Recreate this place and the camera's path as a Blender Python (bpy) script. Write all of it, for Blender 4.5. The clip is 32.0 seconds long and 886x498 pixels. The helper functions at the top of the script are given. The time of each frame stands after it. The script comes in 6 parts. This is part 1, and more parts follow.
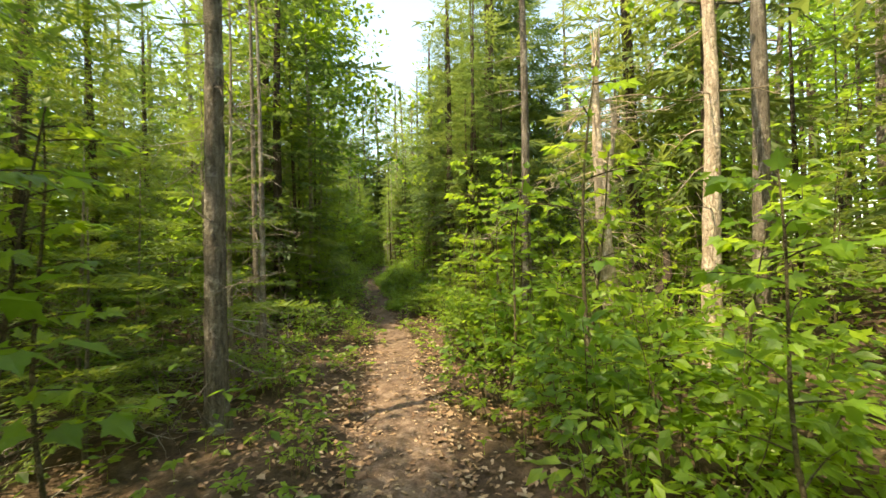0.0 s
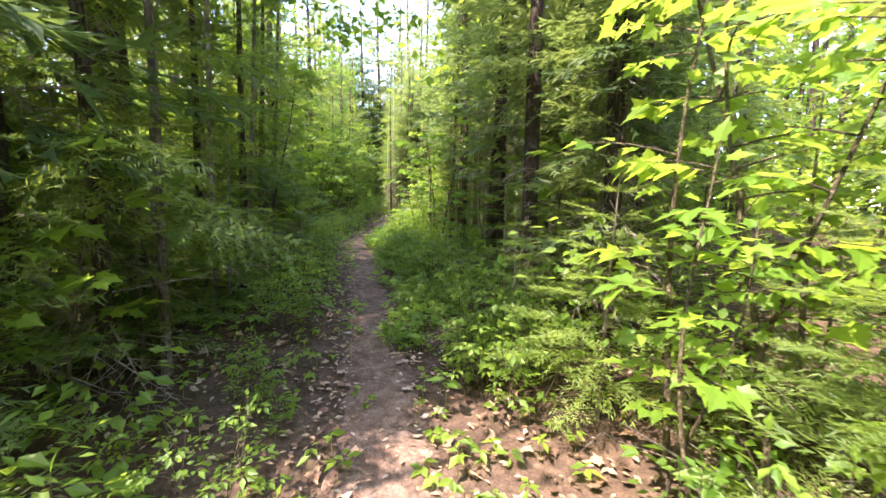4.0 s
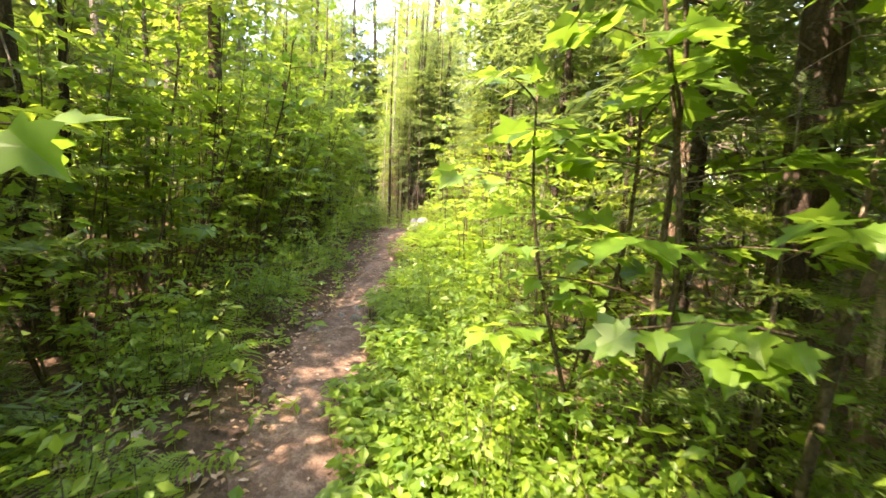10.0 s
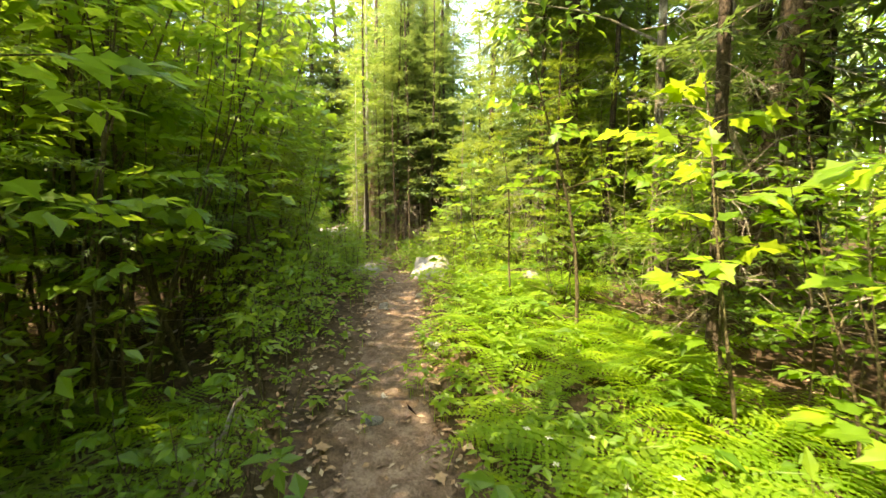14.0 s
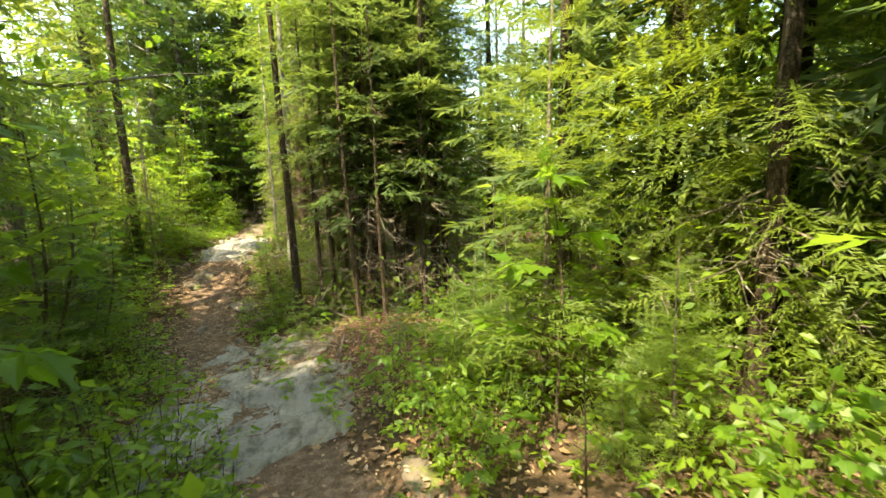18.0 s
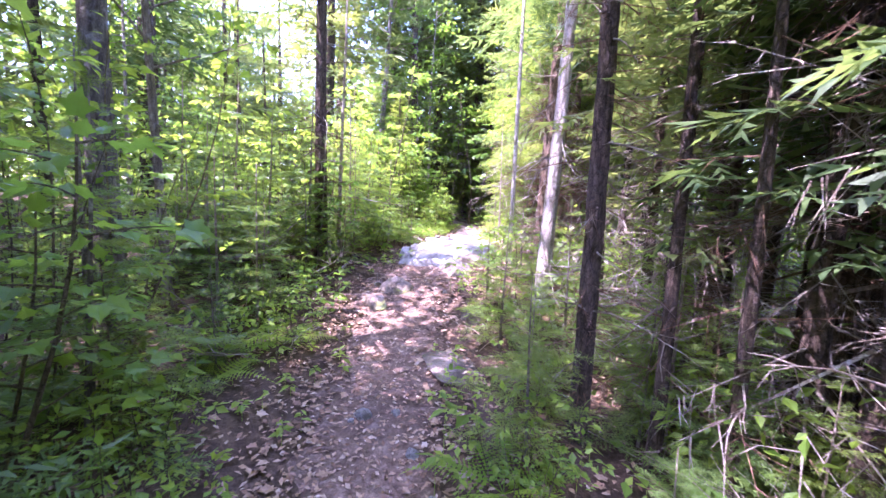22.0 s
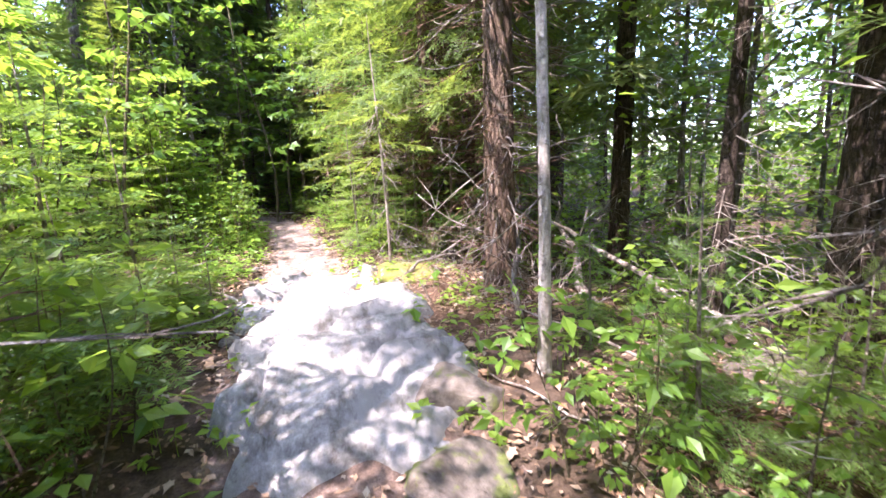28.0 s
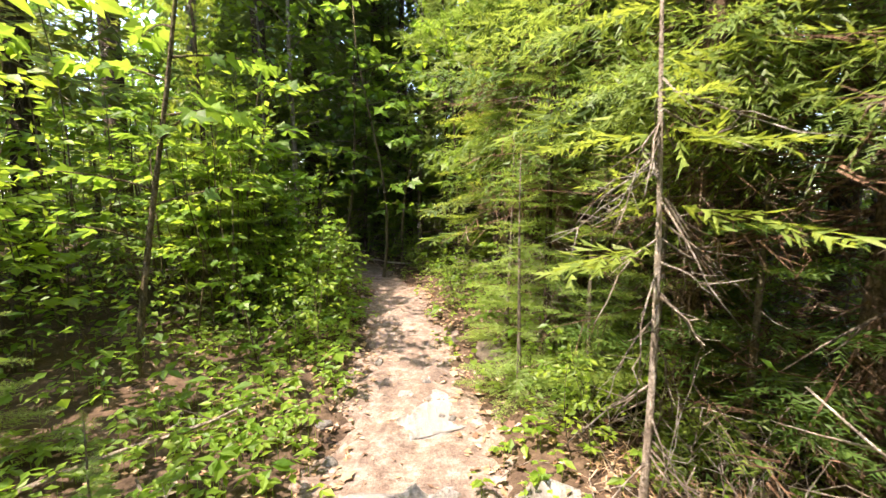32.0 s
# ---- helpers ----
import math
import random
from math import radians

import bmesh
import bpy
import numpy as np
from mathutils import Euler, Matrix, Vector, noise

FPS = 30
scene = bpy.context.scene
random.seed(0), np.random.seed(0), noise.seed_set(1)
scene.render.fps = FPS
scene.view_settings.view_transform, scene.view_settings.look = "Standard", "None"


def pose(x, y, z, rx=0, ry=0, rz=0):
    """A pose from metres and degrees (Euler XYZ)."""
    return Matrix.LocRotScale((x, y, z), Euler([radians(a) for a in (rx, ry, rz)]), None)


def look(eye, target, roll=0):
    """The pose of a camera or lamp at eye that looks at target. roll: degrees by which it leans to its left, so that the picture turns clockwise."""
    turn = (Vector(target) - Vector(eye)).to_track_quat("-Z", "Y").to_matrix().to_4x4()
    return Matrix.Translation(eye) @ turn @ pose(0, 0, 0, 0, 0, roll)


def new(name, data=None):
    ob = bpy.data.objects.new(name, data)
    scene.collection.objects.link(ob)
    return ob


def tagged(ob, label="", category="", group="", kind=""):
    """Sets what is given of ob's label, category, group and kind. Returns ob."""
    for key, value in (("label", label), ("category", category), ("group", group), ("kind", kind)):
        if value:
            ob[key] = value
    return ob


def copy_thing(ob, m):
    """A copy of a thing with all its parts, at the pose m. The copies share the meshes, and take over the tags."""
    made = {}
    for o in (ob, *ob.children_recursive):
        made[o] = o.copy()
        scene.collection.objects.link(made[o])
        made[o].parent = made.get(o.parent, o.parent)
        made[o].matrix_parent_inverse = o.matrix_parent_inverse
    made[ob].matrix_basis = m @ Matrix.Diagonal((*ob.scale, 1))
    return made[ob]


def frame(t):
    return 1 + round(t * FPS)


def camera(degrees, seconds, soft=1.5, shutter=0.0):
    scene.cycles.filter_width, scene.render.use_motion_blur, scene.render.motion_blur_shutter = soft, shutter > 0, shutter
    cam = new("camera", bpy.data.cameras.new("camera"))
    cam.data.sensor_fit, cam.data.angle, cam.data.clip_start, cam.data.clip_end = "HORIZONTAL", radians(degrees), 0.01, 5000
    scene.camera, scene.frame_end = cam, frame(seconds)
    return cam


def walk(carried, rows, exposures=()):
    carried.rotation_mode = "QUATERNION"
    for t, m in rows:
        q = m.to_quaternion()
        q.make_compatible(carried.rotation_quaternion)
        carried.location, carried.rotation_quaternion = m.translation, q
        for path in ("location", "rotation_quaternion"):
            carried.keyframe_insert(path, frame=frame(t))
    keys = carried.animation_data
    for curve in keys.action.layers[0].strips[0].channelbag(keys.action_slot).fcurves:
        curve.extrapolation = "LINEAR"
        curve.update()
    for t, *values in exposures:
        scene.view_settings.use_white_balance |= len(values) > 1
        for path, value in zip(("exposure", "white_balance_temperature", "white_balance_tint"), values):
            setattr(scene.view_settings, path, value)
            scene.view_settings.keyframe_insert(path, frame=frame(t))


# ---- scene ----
import collections
cam = camera(92.6, 32.0, 1.5, 0.16)
# seconds, stops, kelvin, tint
EXPOSURES = [(0.0, 2.21, 9100, 6), (1.0, 2.35, 8600, 9), (2.0, 2.9, 6200, 40), (3.0, 3.06, 5700, 38), (4.5, 3.55, 6900, 30), (6.5, 4.52, 5500, 82), (8.0, 4.36, 5700, 76), (9.0, 4.0, 6100, 59), (10.0, 3.63, 8000, 27), (10.5, 3.46, 10000, 12), (12.0, 3.42, 10100, 8), (14.0, 3.26, 9600, 7), (15.5, 3.03, 9500, 6), (18.0, 2.92, 9100, 2), (18.5, 3.0, 8700, 12), (19.0, 3.12, 8000, 24), (20.0, 3.43, 5800, 58), (21.0, 3.82, 5600, 58), (22.0, 4.02, 5350, 63), (23.0, 3.76, 5600, 59), (24.0, 3.64, 5800, 57), (26.5, 3.56, 5550, 57), (28.5, 3.24, 6000, 30), (30.0, 3.04, 6500, 29), (31.0, 2.92, 6600, 21), (32.0, 2.9, 7100, 24)]
# seconds, x, y, z, pitch, roll, yaw
PATH = [
    (0.0, -0.000, -0.000, 1.550, 0.75, 1.16, 0.00),
    (0.5, -0.078, 0.658, 1.581, 0.42, 0.93, -3.32),
    (1.0, -0.139, 1.360, 1.600, 0.58, 0.45, -3.34),
    (1.5, -0.221, 2.094, 1.660, -0.25, -0.38, -4.22),
    (2.0, -0.336, 2.872, 1.695, -0.35, 0.80, -4.33),
    (2.5, -0.477, 3.560, 1.731, -0.38, 1.05, -3.92),
    (3.0, -0.524, 4.230, 1.694, -0.66, 0.57, -3.55),
    (3.5, -0.601, 4.889, 1.661, -3.20, -0.91, -0.69),
    (4.0, -0.745, 5.518, 1.648, -6.71, -1.25, -0.05),
    (4.5, -0.864, 6.152, 1.656, -7.23, -0.13, 2.65),
    (6.5, -1.242, 8.755, 1.856, -3.75, 0.94, -1.26),
    (7.0, -1.362, 9.420, 1.883, -3.86, 1.22, -0.28),
    (7.5, -1.447, 10.039, 1.896, -4.31, 0.79, -0.88),
    (8.0, -1.529, 10.640, 1.901, -5.43, -0.55, 0.09),
    (8.5, -1.611, 11.170, 1.945, -7.09, -1.09, 0.29),
    (9.0, -1.661, 11.832, 1.888, -7.99, -0.10, -0.54),
    (9.5, -1.881, 12.536, 1.904, -7.98, -1.27, -0.90),
    (10.0, -2.034, 13.256, 1.952, -7.64, -3.27, -1.32),
    (10.5, -2.237, 13.908, 1.978, -5.93, -3.70, 1.19),
    (11.0, -2.367, 14.501, 1.990, -6.21, -3.49, 2.10),
    (11.5, -2.463, 15.125, 2.023, -6.03, -1.88, 3.88),
    (12.0, -2.533, 15.787, 2.050, -9.22, -0.00, 1.30),
    (12.5, -2.602, 16.434, 2.062, -10.34, 0.97, -0.84),
    (13.0, -2.645, 17.107, 2.053, -9.62, 0.76, -7.68),
    (13.5, -2.753, 17.810, 1.969, -8.27, 0.83, -7.71),
    (14.0, -2.854, 18.432, 1.977, -5.57, -0.37, -5.59),
    (14.5, -2.912, 19.043, 2.009, -4.84, -0.65, -7.33),
    (15.0, -2.968, 19.695, 2.045, -4.53, 0.47, -6.64),
    (15.5, -2.981, 20.410, 2.121, -4.00, 1.61, -7.31),
    (17.5, -3.208, 23.763, 2.560, -9.17, 1.85, -12.28),
    (18.0, -3.230, 24.461, 2.491, -8.95, 1.50, -14.55),
    (18.5, -3.217, 25.165, 2.356, -7.26, 1.41, -12.97),
    (19.0, -3.204, 25.732, 2.277, -6.54, -0.33, -12.13),
    (19.5, -3.095, 26.201, 2.244, -6.67, -1.17, -4.06),
    (20.0, -3.208, 26.636, 2.165, -6.07, -0.94, 0.90),
    (20.5, -3.423, 27.216, 2.147, -5.88, -0.73, 1.06),
    (21.0, -3.741, 27.877, 2.045, -6.48, -0.28, 10.65),
    (21.5, -4.058, 28.444, 1.893, -6.49, -1.26, 13.40),
    (22.0, -4.256, 28.859, 1.846, -6.63, -2.76, 12.00),
    (22.5, -4.481, 29.291, 1.867, -7.16, -2.19, 16.35),
    (23.0, -4.822, 29.586, 1.842, -3.31, -1.91, 10.08),
    (23.5, -5.062, 29.826, 1.785, -3.79, -2.14, 2.24),
    (24.0, -5.205, 30.199, 1.765, -3.56, -0.40, -1.81),
    (24.5, -5.283, 30.459, 1.746, -3.40, 0.21, -13.39),
    (25.0, -5.391, 30.900, 1.770, -4.77, 5.54, -17.13),
    (25.5, -5.414, 31.204, 1.733, -4.53, 4.14, -15.41),
    (26.0, -5.368, 31.593, 1.749, -5.37, 4.50, -8.19),
    (26.5, -5.483, 31.848, 1.751, -9.13, 6.05, -10.02),
    (28.5, -5.683, 33.573, 2.307, -11.25, 1.96, -18.26),
    (29.0, -5.566, 34.014, 2.445, -9.07, 1.04, -10.79),
    (29.5, -5.579, 34.380, 2.519, -9.47, 2.32, -8.17),
    (30.0, -5.598, 34.689, 2.518, -9.02, 0.30, -6.77),
    (30.5, -5.683, 34.980, 2.538, -8.63, 0.83, -1.12),
    (31.0, -5.730, 35.242, 2.552, -7.54, -1.50, -3.07),
    (31.5, -5.741, 35.608, 2.535, -6.63, -0.82, -3.20),
    (32.0, -5.826, 36.063, 2.407, -6.62, -0.26, -3.11),
]
walk(cam, [(r[0], pose(r[1], r[2], r[3], 90 + r[4], r[5], r[6])) for r in PATH], EXPOSURES)

# ---- world, sun ----
world = bpy.data.worlds.new("sky")
scene.world = world
world.use_nodes = True
wn = world.node_tree
sky = wn.nodes.new("ShaderNodeTexSky")
sky.sky_type = "NISHITA"
sky.sun_disc = False
SUN_AZ, SUN_EL = radians(-122.0), radians(61.0)   # from north (+y), clockwise; height
sky.sun_elevation, sky.sun_rotation = SUN_EL, SUN_AZ
wn.links.new(sky.outputs[0], wn.nodes["Background"].inputs[0])
wn.nodes["Background"].inputs[1].default_value = 0.15
sun = new("sun", bpy.data.lights.new("sun", "SUN"))
sun.data.energy, sun.data.angle, sun.data.color = 2.1, radians(0.6), (1.0, 0.93, 0.80)
sun.matrix_world = look((0, 0, 30), (-math.sin(SUN_AZ) * math.cos(SUN_EL), -math.cos(SUN_AZ) * math.cos(SUN_EL), 30 - math.sin(SUN_EL)))

# ---- materials ----


def material(name):
    m = bpy.data.materials.new(name)
    m.use_nodes = True
    return m, m.node_tree, m.node_tree.nodes["Principled BSDF"]


def node(nt, kind, **sockets):
    n = nt.nodes.new(kind)
    for key, value in sockets.items():
        n.inputs[key.replace("_", " ")].default_value = value
    return n


def ramp(nt, source, stops):
    r = nt.nodes.new("ShaderNodeValToRGB")
    e = r.color_ramp.elements
    while len(e) < len(stops):
        e.new(0.5)
    for k, (at, c) in enumerate(stops):
        e[k].position, e[k].color = at, (*c, 1)
    nt.links.new(source, r.inputs[0])
    return r.outputs[0]


def mixed(nt, fac, a, b, blend="MIX"):
    m = nt.nodes.new("ShaderNodeMix")
    m.data_type, m.blend_type = "RGBA", blend
    for sock, v in ((m.inputs[0], fac), (m.inputs[6], a), (m.inputs[7], b)):
        if isinstance(v, (int, float)):
            sock.default_value = v
        elif isinstance(v, tuple):
            sock.default_value = (*v, 1)
        else:
            nt.links.new(v, sock)
    return m.outputs[2]


def noise_fac(nt, scale, detail=4.0, rough=0.6, stretch=None):
    co = nt.nodes.new("ShaderNodeTexCoord")
    n = node(nt, "ShaderNodeTexNoise", Scale=scale, Detail=detail, Roughness=rough)
    if stretch:
        mp = nt.nodes.new("ShaderNodeMapping")
        mp.inputs["Scale"].default_value = stretch
        nt.links.new(co.outputs["Object"], mp.inputs[0])
        nt.links.new(mp.outputs[0], n.inputs["Vector"])
    else:
        nt.links.new(co.outputs["Object"], n.inputs["Vector"])
    return n.outputs["Fac"]


def bumped(nt, bsdf, height, strength, distance):
    b = node(nt, "ShaderNodeBump", Strength=strength, Distance=distance)
    nt.links.new(height, b.inputs["Height"])
    nt.links.new(b.outputs[0], bsdf.inputs["Normal"])


def leaf_material(name, dark, light, through_light, share=0.45, rough=0.46):
    """Thin leaves: a glossy upper skin over tissue that lets light through; every leaf has its own tone."""
    m, nt, bsdf = material(name)
    geo, info = nt.nodes.new("ShaderNodeNewGeometry"), nt.nodes.new("ShaderNodeObjectInfo")
    mid = tuple((a + b) / 2 for a, b in zip(dark, light))
    tone = ramp(nt, geo.outputs["Random Per Island"], [(0.0, dark), (0.55, mid), (1.0, light)])
    plant = ramp(nt, info.outputs["Random"], [(0.0, (0.62, 0.72, 0.65)), (0.5, (1, 1, 1)), (1.0, (1.25, 1.1, 0.9))])
    tone = mixed(nt, 1.0, tone, plant, "MULTIPLY")
    spots = ramp(nt, noise_fac(nt, 22.0), [(0.35, (0.75, 0.78, 0.7)), (0.65, (1.1, 1.08, 1.0))])
    tone = mixed(nt, 1.0, tone, spots, "MULTIPLY")
    nt.links.new(tone, bsdf.inputs["Base Color"])
    bsdf.inputs["Roughness"].default_value = rough
    bsdf.inputs["Specular IOR Level"].default_value = 0.42
    glow = nt.nodes.new("ShaderNodeBsdfTranslucent")
    nt.links.new(mixed(nt, 1.0, plant, through_light, "MULTIPLY"), glow.inputs[0])
    mix = nt.nodes.new("ShaderNodeMixShader")
    mix.inputs[0].default_value = share
    nt.links.new(bsdf.outputs[0], mix.inputs[1])
    nt.links.new(glow.outputs[0], mix.inputs[2])
    nt.links.new(mix.outputs[0], nt.nodes["Material Output"].inputs[0])
    return m


def bark_material(name, dark, light, patch, patch_at=0.62, groove=38.0, crack=0.55):
    m, nt, bsdf = material(name)
    info = nt.nodes.new("ShaderNodeObjectInfo")
    ridges = noise_fac(nt, groove, 6, 0.65, (1, 1, 0.16))
    blotch = noise_fac(nt, 3.2, 5, 0.7)
    c = ramp(nt, ridges, [(0.32, dark), (0.62, light)])
    c = mixed(nt, ramp(nt, blotch, [(patch_at - 0.06, (0, 0, 0)), (patch_at + 0.05, (1, 1, 1))]), c, patch)
    c = mixed(nt, 1.0, c, ramp(nt, info.outputs["Random"], [(0, (0.8, 0.8, 0.8)), (1, (1.2, 1.15, 1.1))]), "MULTIPLY")
    nt.links.new(c, bsdf.inputs["Base Color"])
    bsdf.inputs["Roughness"].default_value = 0.92
    bsdf.inputs["Specular IOR Level"].default_value = 0.15
    vor = node(nt, "ShaderNodeTexVoronoi", Scale=groove * 0.9)
    vor.feature = "DISTANCE_TO_EDGE"
    co, mp = nt.nodes.new("ShaderNodeTexCoord"), nt.nodes.new("ShaderNodeMapping")
    mp.inputs["Scale"].default_value = (1, 1, 0.45)
    warp = nt.nodes.new("ShaderNodeVectorMath")
    fine = noise_fac(nt, groove * 2.5, 5, 0.7)
    nt.links.new(co.outputs["Object"], warp.inputs[0])
    nt.links.new(mixed(nt, 0.05, (0.0, 0.0, 0.0), fine), warp.inputs[1])
    nt.links.new(warp.outputs[0], mp.inputs[0])
    nt.links.new(mp.outputs[0], vor.inputs["Vector"])
    plates = ramp(nt, vor.outputs["Distance"], [(0.02, (0, 0, 0)), (0.22, (1, 1, 1))])
    c = mixed(nt, 1.0, c, ramp(nt, vor.outputs["Distance"], [(0.01, (crack, crack, crack)), (0.14, (1.06, 1.06, 1.06))]), "MULTIPLY")
    c = mixed(nt, 1.0, c, ramp(nt, fine, [(0.35, (0.72, 0.70, 0.68)), (0.65, (1.2, 1.2, 1.2))]), "MULTIPLY")
    nt.links.new(c, bsdf.inputs["Base Color"])
    bumped(nt, bsdf, mixed(nt, 0.5, mixed(nt, 0.5, ridges, plates), fine), 1.0, 0.03)
    return m


MAPLE = leaf_material("maple_leaf_green", (0.079, 0.173, 0.021), (0.190, 0.316, 0.035), (0.381, 0.581, 0.059), 0.48)
BROAD = leaf_material("shrub_leaf_green", (0.069, 0.153, 0.021), (0.175, 0.286, 0.038), (0.381, 0.571, 0.059), 0.48)
HERB = leaf_material("low_herb_green", (0.085, 0.184, 0.024), (0.222, 0.337, 0.042), (0.381, 0.571, 0.059), 0.48)
FERN = leaf_material("fern_green", (0.127, 0.245, 0.024), (0.254, 0.377, 0.042), (0.381, 0.592, 0.042), 0.5, 0.5)
FIR = leaf_material("fir_needles", (0.058, 0.117, 0.033), (0.143, 0.219, 0.057), (0.317, 0.449, 0.059), 0.42, 0.5)
LIGHT_FIR = leaf_material("light_fir_needles", (0.095, 0.168, 0.042), (0.201, 0.286, 0.071), (0.381, 0.510, 0.071), 0.42, 0.5)
SPRUCE = leaf_material("spruce_needles", (0.055, 0.105, 0.042), (0.135, 0.195, 0.070), (0.27, 0.36, 0.08), 0.44, 0.5)
DRY_FIR = leaf_material("yellow_green_needles", (0.085, 0.145, 0.028), (0.180, 0.250, 0.045), (0.36, 0.48, 0.05), 0.42, 0.55)
CROWN = leaf_material("canopy_leaf_green", (0.048, 0.112, 0.021), (0.121, 0.214, 0.035), (0.339, 0.530, 0.048), 0.5)
DARK_BARK = bark_material("dark_conifer_bark", (0.050, 0.038, 0.030), (0.170, 0.130, 0.100), (0.24, 0.23, 0.19), 0.66)
BROWN_BARK = bark_material("flaky_brown_bark", (0.090, 0.058, 0.040), (0.300, 0.215, 0.155), (0.36, 0.32, 0.26), 0.64, 26.0)
GREY_BARK = bark_material("smooth_grey_bark", (0.095, 0.080, 0.064), (0.300, 0.262, 0.215), (0.46, 0.43, 0.37), 0.60, 34.0, 0.85)
BIRCH_BARK = bark_material("pale_birch_bark", (0.260, 0.235, 0.205), (0.520, 0.490, 0.440), (0.20, 0.17, 0.14), 0.63, 20.0, 0.9)
PALE_WOOD = bark_material("weathered_pale_wood", (0.300, 0.225, 0.165), (0.640, 0.540, 0.430), (0.36, 0.25, 0.17), 0.68, 24.0, 0.9)
TWIG = bark_material("dead_twig_grey", (0.130, 0.105, 0.085), (0.370, 0.320, 0.265), (0.46, 0.43, 0.38), 0.55, 30.0, 0.95)
RUST_TWIG = bark_material("rust_brown_dead_twigs", (0.085, 0.050, 0.034), (0.235, 0.150, 0.100), (0.33, 0.27, 0.21), 0.60, 30.0, 0.95)
GREEN_STEM = bark_material("young_stem_bark", (0.075, 0.065, 0.035), (0.210, 0.175, 0.110), (0.16, 0.17, 0.07), 0.6, 40.0)


def soil_material(name, a, b, c, scale, far_tint=None):
    m, nt, bsdf = material(name)
    big, small, grit = noise_fac(nt, scale * 0.18, 5), noise_fac(nt, scale, 8, 0.75), noise_fac(nt, scale * 7, 3, 0.8)
    col = ramp(nt, small, [(0.30, a), (0.50, b), (0.72, c)])
    col = mixed(nt, 1.0, col, ramp(nt, big, [(0.3, (0.70, 0.70, 0.72)), (0.7, (1.15, 1.1, 1.05))]), "MULTIPLY")
    col = mixed(nt, 1.0, col, ramp(nt, grit, [(0.35, (0.65, 0.63, 0.62)), (0.66, (1.2, 1.2, 1.2))]), "MULTIPLY")
    # multiplies the colour paler and less brown from y = 35, fully by 37.5
    if far_tint:
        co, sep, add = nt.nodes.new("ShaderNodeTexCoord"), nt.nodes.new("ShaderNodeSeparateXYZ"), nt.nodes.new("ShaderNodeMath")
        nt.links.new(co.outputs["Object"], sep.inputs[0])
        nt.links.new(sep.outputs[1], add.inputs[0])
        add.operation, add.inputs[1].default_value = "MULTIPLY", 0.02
        col = mixed(nt, ramp(nt, add.outputs[0], [(0.70, (0, 0, 0)), (0.75, (1, 1, 1))]), col, mixed(nt, 1.0, col, far_tint, "MULTIPLY"))
    nt.links.new(col, bsdf.inputs["Base Color"])
    bsdf.inputs["Roughness"].default_value = 0.95
    bsdf.inputs["Specular IOR Level"].default_value = 0.15
    bumped(nt, bsdf, mixed(nt, 0.4, small, grit), 0.8, 0.03)
    return m


DUFF = soil_material("leaf_mould", (0.046, 0.032, 0.022), (0.105, 0.073, 0.049), (0.200, 0.142, 0.097), 9.0)
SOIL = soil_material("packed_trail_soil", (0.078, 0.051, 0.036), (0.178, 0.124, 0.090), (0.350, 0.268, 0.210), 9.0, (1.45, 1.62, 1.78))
NEEDLES = soil_material("rust_needle_litter", (0.060, 0.037, 0.025), (0.140, 0.086, 0.054), (0.250, 0.172, 0.115), 16.0)


def litter_material():
    m, nt, bsdf = material("dead_leaves")
    geo = nt.nodes.new("ShaderNodeNewGeometry")
    c = ramp(nt, geo.outputs["Random Per Island"], [(0.0, (0.10, 0.055, 0.03)), (0.3, (0.22, 0.12, 0.065)), (0.6, (0.36, 0.23, 0.13)), (0.85, (0.40, 0.28, 0.18)), (1.0, (0.46, 0.37, 0.27))])
    c = mixed(nt, 1.0, c, ramp(nt, noise_fac(nt, 40.0), [(0.3, (0.7, 0.68, 0.66)), (0.7, (1.1, 1.1, 1.1))]), "MULTIPLY")
    nt.links.new(c, bsdf.inputs["Base Color"])
    bsdf.inputs["Roughness"].default_value = 0.7
    return m


LITTER = litter_material()
PETAL = leaf_material("white_petals", (0.70, 0.70, 0.64), (0.82, 0.82, 0.78), (0.75, 0.75, 0.70), 0.3)


def rock_material(name, a, b, moss, bare=0.52):
    m, nt, bsdf = material(name)
    big, small = noise_fac(nt, 2.5, 7, 0.65), noise_fac(nt, 26.0, 6, 0.75)
    col = ramp(nt, small, [(0.30, a), (0.68, b)])
    col = mixed(nt, ramp(nt, big, [(0.42, (0, 0, 0)), (0.60, (1, 1, 1))]), col, tuple(0.55 * v for v in b))
    if moss:
        cover = ramp(nt, noise_fac(nt, 4.0, 6, 0.7), [(bare, (0, 0, 0)), (bare + 0.08, (1, 1, 1))])
        col = mixed(nt, cover, col, mixed(nt, noise_fac(nt, 60.0), moss, tuple(1.5 * v for v in moss)))
    nt.links.new(col, bsdf.inputs["Base Color"])
    bsdf.inputs["Roughness"].default_value = 0.85
    vein = noise_fac(nt, 7.0, 8, 0.7, (1.0, 0.35, 1.0))
    dust = ramp(nt, vein, [(0.36, (0.42, 0.39, 0.35)), (0.50, (1, 1, 1)), (0.66, (1.15, 1.13, 1.1))])
    nt.links.new(mixed(nt, 1.0, col, dust, "MULTIPLY"), bsdf.inputs["Base Color"])
    bumped(nt, bsdf, mixed(nt, 0.5, mixed(nt, 0.5, big, small), vein), 1.0, 0.07)
    return m


